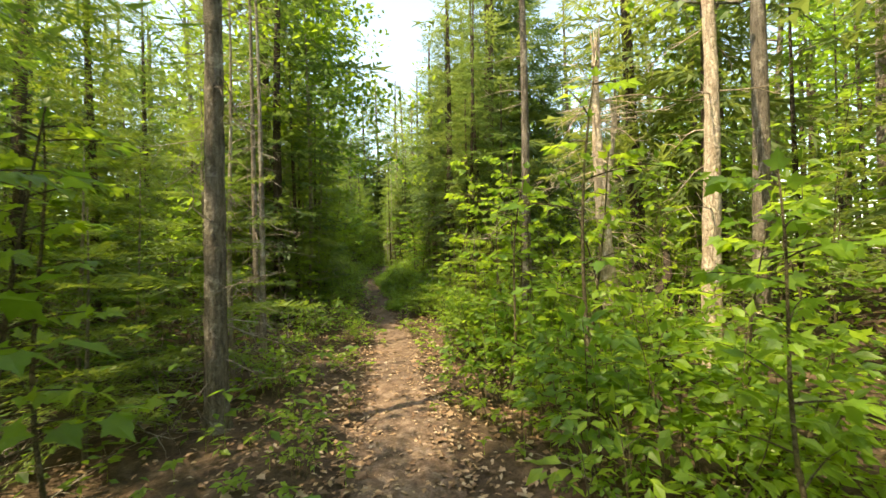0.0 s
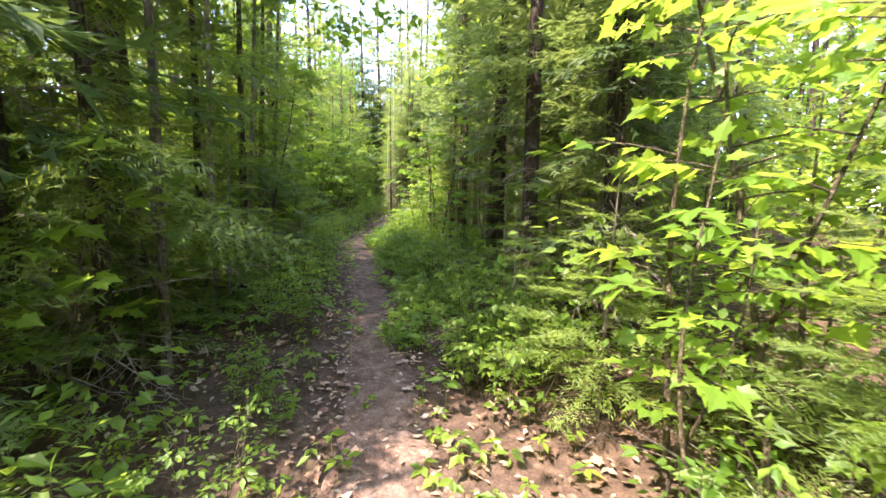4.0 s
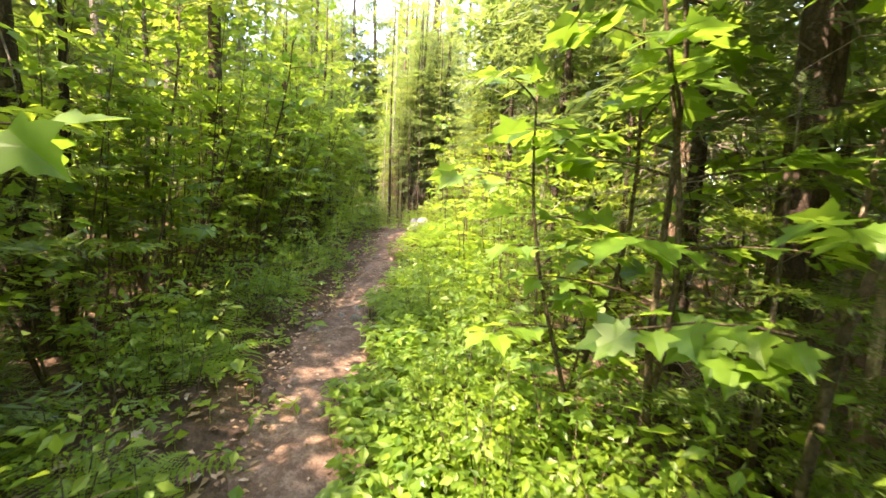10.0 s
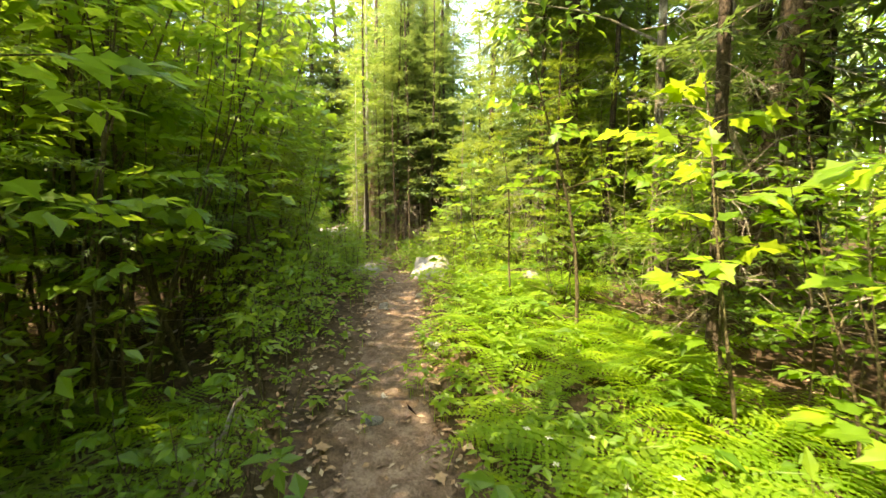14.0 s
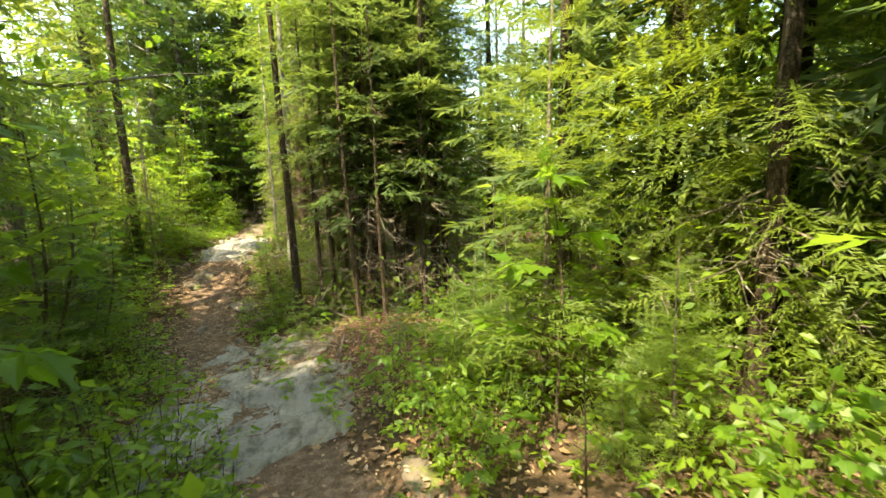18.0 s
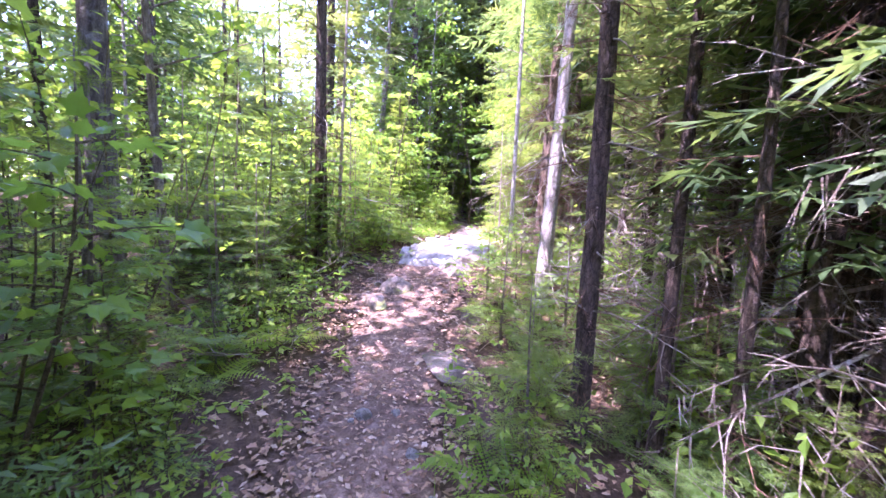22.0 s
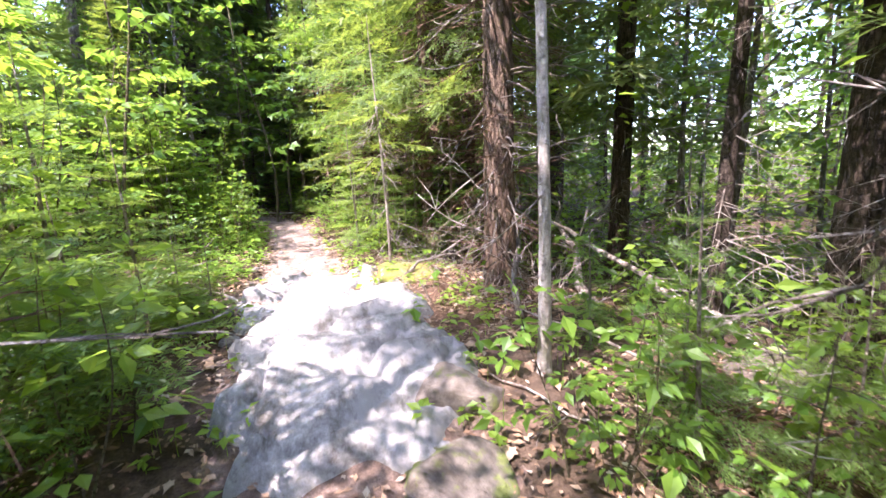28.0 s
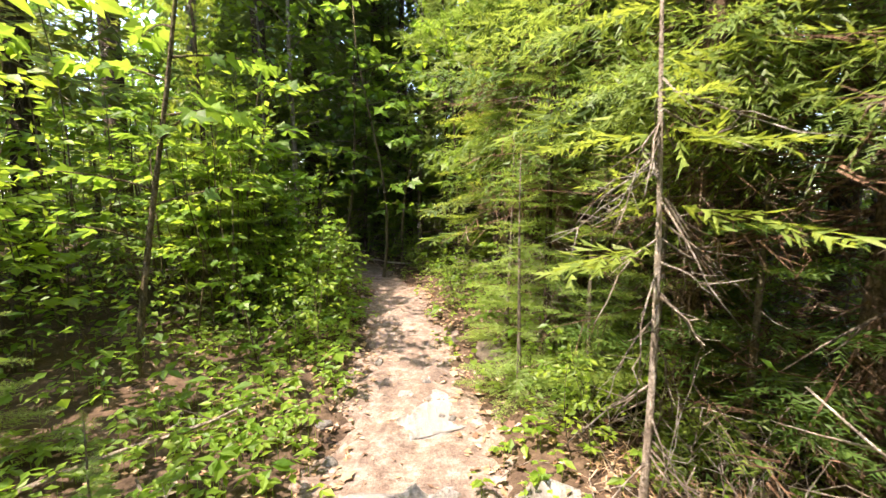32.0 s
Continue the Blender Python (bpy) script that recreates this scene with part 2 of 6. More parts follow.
ROCK = rock_material("pale_granite", (0.19, 0.175, 0.155), (0.45, 0.425, 0.385), None)
MOSS = rock_material("moss_covered_granite", (0.30, 0.29, 0.24), (0.52, 0.50, 0.42), (0.17, 0.175, 0.035), 0.36)
MOSSY = rock_material("mossy_granite", (0.110, 0.086, 0.064), (0.270, 0.222, 0.172), (0.13, 0.15, 0.035))

# ---- ground plan ----
TRAIL_Y = (-6, 0, 2.5, 6.9, 8, 9.8, 14, 16.3, 17.8, 20.4, 22.4, 24.6, 26, 27.3, 28.7, 30.7, 32, 33, 34.4, 36.8, 37.8, 39.8, 43, 46, 49, 60)
TRAIL_X = (0.2, 0.0, -0.25, -0.80, -1.10, -1.42, -2.32, -2.84, -2.84, -2.90, -2.92, -2.76, -3.05, -3.6, -4.3, -5.0, -5.35, -5.6, -5.6, -5.8, -5.9, -5.9, -6.25, -7.4, -9.6, -19)
TRAIL_W = (0.38, 0.40, 0.37, 0.26, 0.23, 0.22, 0.27, 0.33, 0.35, 0.29, 0.27, 0.32, 0.36, 0.38, 0.38, 0.36, 0.46, 0.48, 0.54, 0.64, 0.58, 0.46, 0.40, 0.36, 0.36, 0.36)
LAND_Y = (-10, 0, 2, 4, 6, 8, 10, 12, 14, 16, 18, 20, 22, 24, 26, 28, 30, 32, 33, 34, 36, 38, 44, 60)
LAND_Z = (0, 0.04, 0.13, 0.17, 0.17, 0.27, 0.36, 0.40, 0.46, 0.50, 0.50, 0.56, 0.79, 0.93, 0.76, 0.49, 0.29, 0.33, 0.58, 0.83, 0.93, 0.90, 0.95, 1.2)


def trail_x(y):
    return np.interp(y, TRAIL_Y, TRAIL_X)


def trail_w(y):
    return np.interp(y, TRAIL_Y, TRAIL_W)


def rolling(x, y):
    return (np.sin(1.3 * x + 0.7 * y + 1) + np.sin(0.9 * y - 1.7 * x + 2) + 0.6 * np.sin(3.1 * x + 2.3 * y) + 0.5 * np.sin(2.7 * y - 3.7 * x + 4)) / 3.1


def land(x, y):
    """Height of the forest floor."""
    x, y = np.asarray(x, float), np.asarray(y, float)
    z = sum(np.interp(y + k, LAND_Y, LAND_Z) for k in (-0.6, -0.3, 0, 0.3, 0.6)) / 5
    u = x - trail_x(y)
    d = np.abs(u)
    w = trail_w(y)
    off = np.clip((d - w * 0.7) / 0.7, 0, 1)
    off = off * off * (3 - 2 * off)
    z = z + off * (0.09 + 0.07 * rolling(x, y)) + np.clip(d - 1.5, 0, 12) * 0.035 * (1 + rolling(x * 0.4, y * 0.4))
    z = z - np.clip(y - 29, 0, 4) / 4 * np.clip(u - 1.1, 0, 7) * 0.16
    z = z + 0.20 * np.exp(-((x + 2.85) ** 2 + (y - 30.3) ** 2) / 0.75)
    z = z + 0.012 * np.sin(9 * x + 3 * y) * np.sin(7 * y - 4 * x)
    return z


# ---- mesh makers ----


class Geo:
    """Vertices and faces gathered for one mesh."""

    def __init__(self):
        self.v, self.f, self.n = [], [], 0

    def add(self, v, f):
        v = np.asarray(v, float).reshape(-1, 3)
        self.v.append(v)
        self.f.extend((np.asarray(f) + self.n).tolist() if not isinstance(f, list) else [[i + self.n for i in q] for q in f])
        self.n += len(v)

    def join(self, v, f, trunk):
        """Adds a branch that grows out of the first trunk vertices: its foot is joined to the nearest of them."""
        k = self.n
        self.add(v, f)
        base = np.concatenate(self.v)[:trunk]
        near = int(np.argmin(((base - np.asarray(v[0])) ** 2).sum(1)))
        self.f.append([k, k + 1, near])

    def mesh(self, name, mat, smooth=False):
        me = bpy.data.meshes.new(name)
        me.from_pydata(np.concatenate(self.v).tolist(), [], self.f)
        me.materials.append(mat)
        if smooth:
            me.polygons.foreach_set("use_smooth", [True] * len(me.polygons))
        me.update()
        return me


def part(name, me, parent, label="", m=None):
    ob = new(name, me)
    ob.parent = parent
    if m is not None:
        ob.matrix_basis = m
    return tagged(ob, label)


def unit(a):
    return a / np.maximum(np.linalg.norm(a, axis=-1, keepdims=True), 1e-9)


def tube(points, radii, sides, twist=0.0, ridge=0.0, rng=None):
    """A tapered tube along a line of points."""
    p = np.asarray(points, float)
    t = unit(np.gradient(p, axis=0))
    ref = np.where(np.abs(t[:, 2:3]) > 0.9, np.array([[1.0, 0, 0]]), np.array([[0, 0, 1.0]]))
    a = unit(np.cross(t, ref))
    b = np.cross(t, a)
    th = np.arange(sides) * 2 * np.pi / sides + twist
    r = np.asarray(radii, float)[:, None] * (1 + (ridge * rng.standard_normal((len(p), sides)) if ridge else 0))
    v = p[:, None] + r[..., None] * (np.cos(th)[None, :, None] * a[:, None] + np.sin(th)[None, :, None] * b[:, None])
    f = []
    for i in range(len(p) - 1):
        for j in range(sides):
            k = (j + 1) % sides
            f.append([i * sides + j, i * sides + k, (i + 1) * sides + k, (i + 1) * sides + j])
    f.append(list(range((len(p) - 1) * sides, len(p) * sides)))
    return v.reshape(-1, 3), f


def fan_leaf(half, mid, droop, keel):
    """A leaf from half its outline: stalk at the origin, tip at y = 1, folded along the midrib."""
    right = np.array(half, float)
    left = right[-2::-1] * (-1, 1) if abs(right[-1, 0]) < 1e-6 else right[::-1] * (-1, 1)
    xy = np.concatenate([[(0, 0)], right, left, [mid]])
    z = keel * np.abs(xy[:, 0]) - droop * xy[:, 1] ** 2
    n = len(xy) - 1
    return np.column_stack([xy, z]), np.array([[n, i, (i + 1) % n] for i in range(n)])


MAPLE_FINE = fan_leaf([(0.07, -0.02), (0.30, -0.06), (0.25, 0.12), (0.38, 0.20), (0.56, 0.44), (0.40, 0.46), (0.24, 0.48), (0.25, 0.66), (0.14, 0.72), (0, 1)], (0, 0.36), 0.16, 0.16)
MAPLE_COARSE = fan_leaf([(0.28, -0.07), (0.25, 0.12), (0.55, 0.42), (0.30, 0.45), (0.25, 0.64), (0.13, 0.70), (0, 1)], (0, 0.36), 0.15, 0.15)
OVAL_COARSE = fan_leaf([(0.27, 0.42), (0, 1)], (0, 0.45), 0.12, 0.2)

OVAL_FAR = (np.array([(0, 0, 0), (0.27, 0.45, 0.03), (0, 1, -0.12), (-0.27, 0.45, 0.03)], float), np.array([[0, 1, 2], [0, 2, 3]]))


def set_leaves(geo, shape, pos, way, size, rng, tilt=0.35):
    """Copies of a leaf shape at pos, pointing along way, faces turned mostly up."""
    pos, way = np.asarray(pos, float), unit(np.asarray(way, float))
    up = np.array([0, 0, 1.0]) + tilt * rng.standard_normal(way.shape)
    x = unit(np.cross(way, up))
    n = np.cross(x, way)
    sv, sf = shape
    s = np.broadcast_to(np.asarray(size, float).reshape(-1, 1, 1), (len(pos), 1, 1))
    v = pos[:, None] + s * (sv[None, :, 0:1] * x[:, None] + sv[None, :, 1:2] * way[:, None] + sv[None, :, 2:3] * n[:, None])
    f = sf[None] + (np.arange(len(pos)) * len(sv))[:, None, None]
    geo.add(v.reshape(-1, 3), f.reshape(-1, sf.shape[1]))


def spray(rng, twigs, teeth, flat=0.12, sag=0.10, wide=0.062, fill=0.62):
    """A flat conifer bough of length 1 along y: side twigs, each a comb of needles."""
    v, f = [], []

    def comb(o, d, length, wide, count):
        x = unit(np.cross(d, (0, 0, 1.0)))
        for i in range(count):
            a = o + d * length * i / count
            b = o + d * length * (i + fill) / count
            for sgn in (-1, 1):
                tip = o + d * length * (i + rng.uniform(1.0, 1.9)) / count + x * sgn * wide * rng.uniform(0.7, 1.25) * (1.0 - 0.45 * i / count) + np.array([0, 0, rng.normal(0, 0.4) * wide])
                k = len(v)
                v.extend([a, b, tip])
                f.append([k, k + 1, k + 2])

    for i in range(twigs):
        t = 0.12 + 0.86 * i / twigs
        for sgn in (-1, 1):
            ln = (0.36 * (1 - t) + 0.10) * rng.uniform(0.75, 1.2)
            o = np.array([0, t, -0.12 * t * t])
            d = unit(np.array([sgn * 0.80, 0.62, rng.normal(-sag, flat)]))
            comb(o, d, ln, wide, teeth)
    comb(np.array([0, 0.25, -0.01]), unit(np.array([0, 1, -0.1])), 0.75, 0.055, teeth * 2)
    k = len(v)
    v.extend([np.array(q, float) for q in ((-0.008, 0, 0), (0.008, 0, 0), (0.002, 1, -0.12), (0, 0.5, -0.05))])
    f.append([k, k + 1, k + 2])
    return np.array(v), np.array(f)


_r = np.random.default_rng(5)
BOUGH_FINE = [spray(_r, 12, 6, wide=0.042) for _ in range(3)]
BOUGH = [spray(_r, 10, 6, wide=0.040) for _ in range(3)]
BOUGH_COARSE = [spray(_r, 7, 3, 0.22, wide=0.055, fill=0.85) for _ in range(3)]
BOUGH_DROOP = [spray(_r, 14, 9, 0.34, 0.38, 0.026, 0.55) for _ in range(3)]
BOUGH_LACE = [spray(_r, 17, 10, 0.34, 0.30, 0.021, 0.55) for _ in range(3)]
BOUGH_BACK = [spray(_r, 8, 3, 0.30, 0.40, 0.06, 0.85) for _ in range(3)]


def bare_spray(rng, twigs):
    """A dead bough of length 1 along y that has shed its needles: a stem with forked side twigs."""
    v, f = [], []

    def stick(o, d, length, w):
        a = unit(np.cross(d, (0.3, 0.2, 1.0))) * w
        b = unit(np.cross(d, a)) * w
        k = len(v)
        v.extend([o + a, o - 0.5 * a + 0.87 * b, o - 0.5 * a - 0.87 * b, o + d * length])
        f.extend([[k, k + 1, k + 3], [k + 1, k + 2, k + 3], [k + 2, k, k + 3]])

    stick(np.zeros(3), unit(np.array([rng.normal(0, 0.05), 1, -0.12])), 1.0, 0.010)
    for i in range(twigs):
        t = 0.15 + 0.8 * rng.uniform()
        o = np.array([0, t, -0.12 * t])
        d = unit(np.array([rng.choice((-1, 1)) * rng.uniform(0.5, 1.1), 0.55, rng.normal(-0.25, 0.35)]))
        ln = (0.40 * (1 - t) + 0.12) * rng.uniform(0.6, 1.3)
        stick(o, d, ln, 0.0045)
        for _ in range(1):
            q = rng.uniform(0.25, 0.8)
            stick(o + d * ln * q, unit(d + rng.normal(0, 0.55, 3)), ln * 0.5, 0.003)
    return np.array(v), np.array(f)


BARE_BOUGH = [bare_spray(_r, 9) for _ in range(4)]


def set_bough(geo, shape, o, d, length, wide=1.0, roll=0.0):
    """One bough set at o, pointing along d."""
    x = unit(np.cross(d, (0, 0, 1.0)))
    n = np.cross(x, d)
    x, n = math.cos(roll) * x + math.sin(roll) * n, math.cos(roll) * n - math.sin(roll) * x
    v, f = shape
    geo.add(o + length * (v[:, 0:1] * x * wide + v[:, 1:2] * d + v[:, 2:3] * n), f)


def dead_boughs(rng, line, count, low, high, reach, mat=None):
    """The skirt of dead, needleless boughs below a crown."""
    g = Geo()
    for k in range(count):
        zz = low + (high - low) * rng.uniform()
        a = k * 2.4 + rng.normal(0, 0.4)
        d = unit(np.array([math.cos(a), math.sin(a), rng.normal(-0.22, 0.25)]))
        foot = g.n
        set_bough(g, BARE_BOUGH[k % 4], along(line, [zz])[0], d, reach * rng.uniform(0.45, 1.1), 1.0, rng.normal(0, 0.5))
        if k:
            g.f.append([last, last + 1, foot])
        last = foot
    return g.mesh("twig_skirt", mat or TWIG)


def wobbly_stem(rng, h, lean=0.03, wobble=0.02, n=9, start=0.0):
    z = np.linspace(start, h, n)
    ph = rng.uniform(0, 6.28, 4)
    a = rng.uniform(0, 6.28)
    x = lean * z * math.cos(a) + wobble * h * 0.25 * (np.sin(z / h * 4 + ph[0]) - math.sin(ph[0]))
    y = lean * z * math.sin(a) + wobble * h * 0.25 * (np.sin(z / h * 5 + ph[1]) - math.sin(ph[1]))
    return np.column_stack([x, y, z])


def along(line, z):
    return np.column_stack([np.interp(z, line[:, 2], line[:, k]) for k in range(2)] + [np.asarray(z, float)])


def dead_limb(rng, geo, root, way, length, r, forks=3, sides=3):
    """A bare, crooked limb with short side twigs."""
    way = unit(np.asarray(way, float))
    n = 5
    pts = [np.asarray(root, float)]
    d = way.copy()
    for _ in range(n - 1):
        d = unit(d + rng.normal(0, 0.16, 3) + np.array([0, 0, -0.05]))
        pts.append(pts[-1] + d * length / (n - 1))
    start = geo.n == 0
    geo.add(*tube(pts, np.linspace(r, r * 0.3, n), sides))
    body = geo.n
    for _ in range(forks):
        k = rng.integers(1, n)
        w = unit(way + rng.normal(0, 0.6, 3))
        o = pts[k]
        twig = tube([o, o + w * length * 0.16, o + w * length * 0.32 + rng.normal(0, 0.03, 3)], [r * 0.5, r * 0.35, r * 0.15], 3)
        if start:
            geo.join(*twig, body)
        else:
            geo.add(*twig)


def root_of(name):
    return new(name)


def trunk_mesh(rng, line, r, mat, sides=10, flare=1.5, rings=12):
    return trunk_geo(rng, line, r, sides, flare, rings).mesh("trunk", mat, True)


def trunk_geo(rng, line, r, sides, flare, rings=12):
    g = Geo()
    h = line[-1, 2]
    z = np.concatenate([[-0.25, 0.0, 0.12, 0.3], np.linspace(0.6, h, rings)])
    p = along(np.vstack([line[:1] - (0, 0, 0.3), line]), z)
    rad = r * (1 - 0.72 * np.clip(z / h, 0, 1)) * (1 + (flare - 1) * np.exp(-np.clip(z, 0, None) / 0.14))
    g.add(*tube(p, rad, sides, 0.2, 0.045, rng))
    return g


def limb_pool():
    out = []
    for k in range(6):
        rng, g = np.random.default_rng(40 + k), Geo()
        dead_limb(rng, g, (0, 0, 0), (0, 1, 0), 1.0, 0.011, 4)
        out.append(g.mesh("dead_limb", TWIG))
    return out


LIMB_POOL = limb_pool()

# ---- kinds of plant: each returns a root with its parts ----


def conifer(seed, h, r, crown_from, reach, boughs, bark, needles, dead=14, coarse=True, sweep=-0.15, bare=24, lean=0.015):
    """A tall spruce or fir: bare lower trunk with dead limbs, boughs above."""
    rng = np.random.default_rng(seed)
    line = wobbly_stem(rng, h, lean)
    root = root_of("spruce_tree")
    part("trunk", trunk_mesh(rng, line, r, bark), root)
    g = Geo()
    pool = BOUGH_COARSE if coarse else BOUGH
    z = crown_from + (h - 0.1 - crown_from) * np.sort(rng.uniform(0, 1, boughs)) ** 0.9
    for k, zz in enumerate(z):
        a = k * 2.4 + rng.normal(0, 0.3)
        t = (zz - crown_from) / (h - crown_from)
        ln = reach * (1.0 - 0.74 * t) * rng.uniform(0.65, 1.15) * (0.75 + 0.25 * min(1, 6 * t))
        d = unit(np.array([math.cos(a), math.sin(a), sweep + 0.5 * t + rng.normal(0, 0.1)]))
        x = unit(np.cross(d, (0, 0, 1.0)))
        n = np.cross(x, d)
        bv, bf = pool[rng.integers(3)]
        wide = rng.uniform(0.8, 1.15)
        o = along(line, [zz])[0]
        g.add(o + ln * (bv[:, 0:1] * x * wide + bv[:, 1:2] * d + bv[:, 2:3] * n), bf)
    part("crown", g.mesh("crown", needles), root)
    if bare:
        part("twig_skirt", dead_boughs(rng, line, bare, 0.4, max(crown_from + 1.0, 1.6), min(1.1, reach * 0.6 + 0.25)), root, "grey dead boughs")
    for k in range(dead):
        zz = rng.uniform(0.35, max(crown_from + 0.8, 1.2))
        ln = rng.uniform(0.35, 1.0) * min(1.0, reach * 0.6 + 0.2)
        m = pose(0, 0, 0, rng.normal(-8, 18), 0, rng.uniform(0, 360)) @ Matrix.Scale(ln, 4)
        part("dead_limb", LIMB_POOL[rng.integers(6)], root, "", Matrix.Translation(along(line, [zz])[0]) @ m)
    return root


def dense_spruce(seed, h, r, crown_from, reach, boughs, bark, needles, bare, twig=None, sweep=-0.30, pool=None):
    """A full forest spruce: drooping boughs in a thick crown over a skirt of dead ones."""
    rng = np.random.default_rng(seed)
    line = wobbly_stem(rng, h, 0.012)
    root = root_of("spruce_tree")
    part("trunk", trunk_mesh(rng, line, r, bark), root)
    g = Geo()
    for k, q in enumerate(np.sort(rng.uniform(0, 1, boughs)) ** 1.15):
        zz = crown_from + (h - 0.15 - crown_from) * q
        a = k * 2.4 + rng.normal(0, 0.35)
        ln = reach * (1.0 - q) ** 0.75 * rng.uniform(0.6, 1.15) * (0.7 + 0.3 * min(1, 5 * q)) + 0.25
        d = unit(np.array([math.cos(a), math.sin(a), sweep + 0.75 * q + rng.normal(0, 0.12)]))
        set_bough(g, (pool or BOUGH_DROOP)[k % 3], along(line, [zz])[0] + d * 0.12 * ln, d, ln, rng.uniform(0.85, 1.2), rng.normal(0, 0.25))
    part("crown", g.mesh("crown", needles), root)
    if bare:
        part("twig_skirt", dead_boughs(rng, line, bare, 0.3, crown_from + 1.2, min(1.3, reach * 0.75), twig), root, "dry dead boughs")
    return root


def fir_sapling(seed, h, reach, needles, whorls, bare=0.12, tier=0):
    rng = np.random.default_rng(seed)
    line = wobbly_stem(rng, h, 0.03, 0.015, 7, -0.05)
    root = root_of("fir_sapling")
    g = Geo()
    g.add(*tube(line, np.linspace(0.007 + 0.007 * h, 0.003, 7), 6))
    part("stem", g.mesh("stem", GREY_BARK, True), root)
    g = Geo()
    pool = (BOUGH_FINE, BOUGH, BOUGH_COARSE)[tier]
    for w in range(whorls):
        t = (w + rng.uniform(-0.2, 0.2)) / whorls
        zz = h * (bare + (1 - bare) * max(0.0, t))
        for k in range(rng.integers(4, 6)):
            a = k * 1.35 + w * 0.7 + rng.normal(0, 0.25)
            ln = reach * (1.05 - 0.88 * t) * rng.uniform(0.6, 1.15)
            d = unit(np.array([math.cos(a), math.sin(a), -0.05 + 0.45 * t + rng.normal(0, 0.13)]))
            x = unit(np.cross(d, (0, 0, 1.0)))
            n = np.cross(x, d)
            bv, bf = pool[rng.integers(3)]
            g.add(along(line, [min(zz, h)])[0] + ln * (bv[:, 0:1] * x + bv[:, 1:2] * d + bv[:, 2:3] * n), bf)
    tip = np.array([along(line, [h * 0.93])[0]])
    bv, bf = pool[0]
    g.add(tip + 0.25 * reach * np.column_stack([bv[:, 0], bv[:, 2], bv[:, 1]]), bf)
    part("crown", g.mesh("crown", needles), root)
    return root


def branch_plan(rng, h, count, low, spread, rise):
    """Stem and arching side branches of a young broadleaf: lists of lines."""
    line = wobbly_stem(rng, h, 0.15, 0.12, 8, -0.05)
    out = []
    for k in range(count):
        zz = h * (low + (1 - low) * (k + rng.uniform(0, 0.7)) / count)
        a = k * 2.4 + rng.normal(0, 0.4)
        ln = spread * (1.1 - 0.55 * zz / h) * rng.uniform(0.6, 1.15)
        o = along(line, [min(zz, h)])[0]
        d = np.array([math.cos(a), math.sin(a), 0.0])
        s = np.linspace(0, 1, 5)[:, None]
        out.append(o + d * ln * s + np.array([0, 0, 1.0]) * ln * (rise * s - rise * 0.6 * s * s))
    return line, out


def leaf_stations(rng, line, branches, per, size):
    """Where leaves sit, the way they point and how long they are."""
    pos, way, ln = [], [], []
    for b in branches + [line[-4:]]:
        seg = b[-1] - b[0]
        side = unit(np.cross(seg, (0, 0, 1.0)) + 1e-6)
        for i in range(per):
            t = 0.25 + 0.75 * (i + 0.5) / per
            o = np.array([np.interp(t, np.linspace(0, 1, len(b)), b[:, k]) for k in range(3)])
            for sgn in (-1, 1):
                d = unit(0.7 * unit(seg) + sgn * side * rng.uniform(0.5, 1.1) + np.array([0, 0, rng.normal(-0.25, 0.22)]))
                pos.append(o + d * size * 0.35)
                way.append(d)
                ln.append(size * rng.uniform(0.6, 1.2))
        pos.append(b[-1])
        way.append(unit(seg + np.array([0, 0, -0.15])))
        ln.append(size * rng.uniform(0.8, 1.2))
    return np.array(pos), np.array(way), np.array(ln)


def stems_mesh(line, branches, r, mat, name="stem"):
    g = Geo()
    g.add(*tube(line, np.linspace(r, r * 0.3, len(line)), 6))
    n = g.n
    for b in branches:
        g.join(*tube(b, np.linspace(r * 0.4, r * 0.12, len(b)), 3), n)
    return g.mesh(name, mat, True)


_g = Geo()
_g.add(*MAPLE_FINE)
_g.add(np.array([(-0.006, -0.35, 0.02), (0.006, -0.35, 0.02), (0.006, 0.02, 0), (-0.006, 0.02, 0)]), [[0, 1, 2, 3]])
MAPLE_LEAF_MESH = _g.mesh("leaf", MAPLE)


def maple_sapling(seed, h, count, spread, size, per=3, each=False):
    """A young maple with broad lobed leaves in flat layers; each: every leaf is a part of its own."""
    rng = np.random.default_rng(seed)
    line, br = branch_plan(rng, h, count, 0.32, spread, 0.35)
    root = root_of("maple_sapling")
    part("stem", stems_mesh(line, br, 0.005 + 0.005 * h, GREEN_STEM), root)
    pos, way, ln = leaf_stations(rng, line, br, per, size)
    if each:
        for p, w, s in zip(pos, way, ln):
            y = Vector(w)
            x = y.cross(Vector((rng.normal(0, 0.3), rng.normal(0, 0.3), 1))).normalized()
            z = x.cross(y)
            m = Matrix((x, y, z)).transposed().to_4x4()
            part("leaf", MAPLE_LEAF_MESH, root, "", Matrix.Translation(p) @ m @ Matrix.Scale(float(s), 4))
    else:
        g = Geo()
        set_leaves(g, MAPLE_COARSE, pos, way, ln, rng)
        part("foliage", g.mesh("foliage", MAPLE), root)
    return root


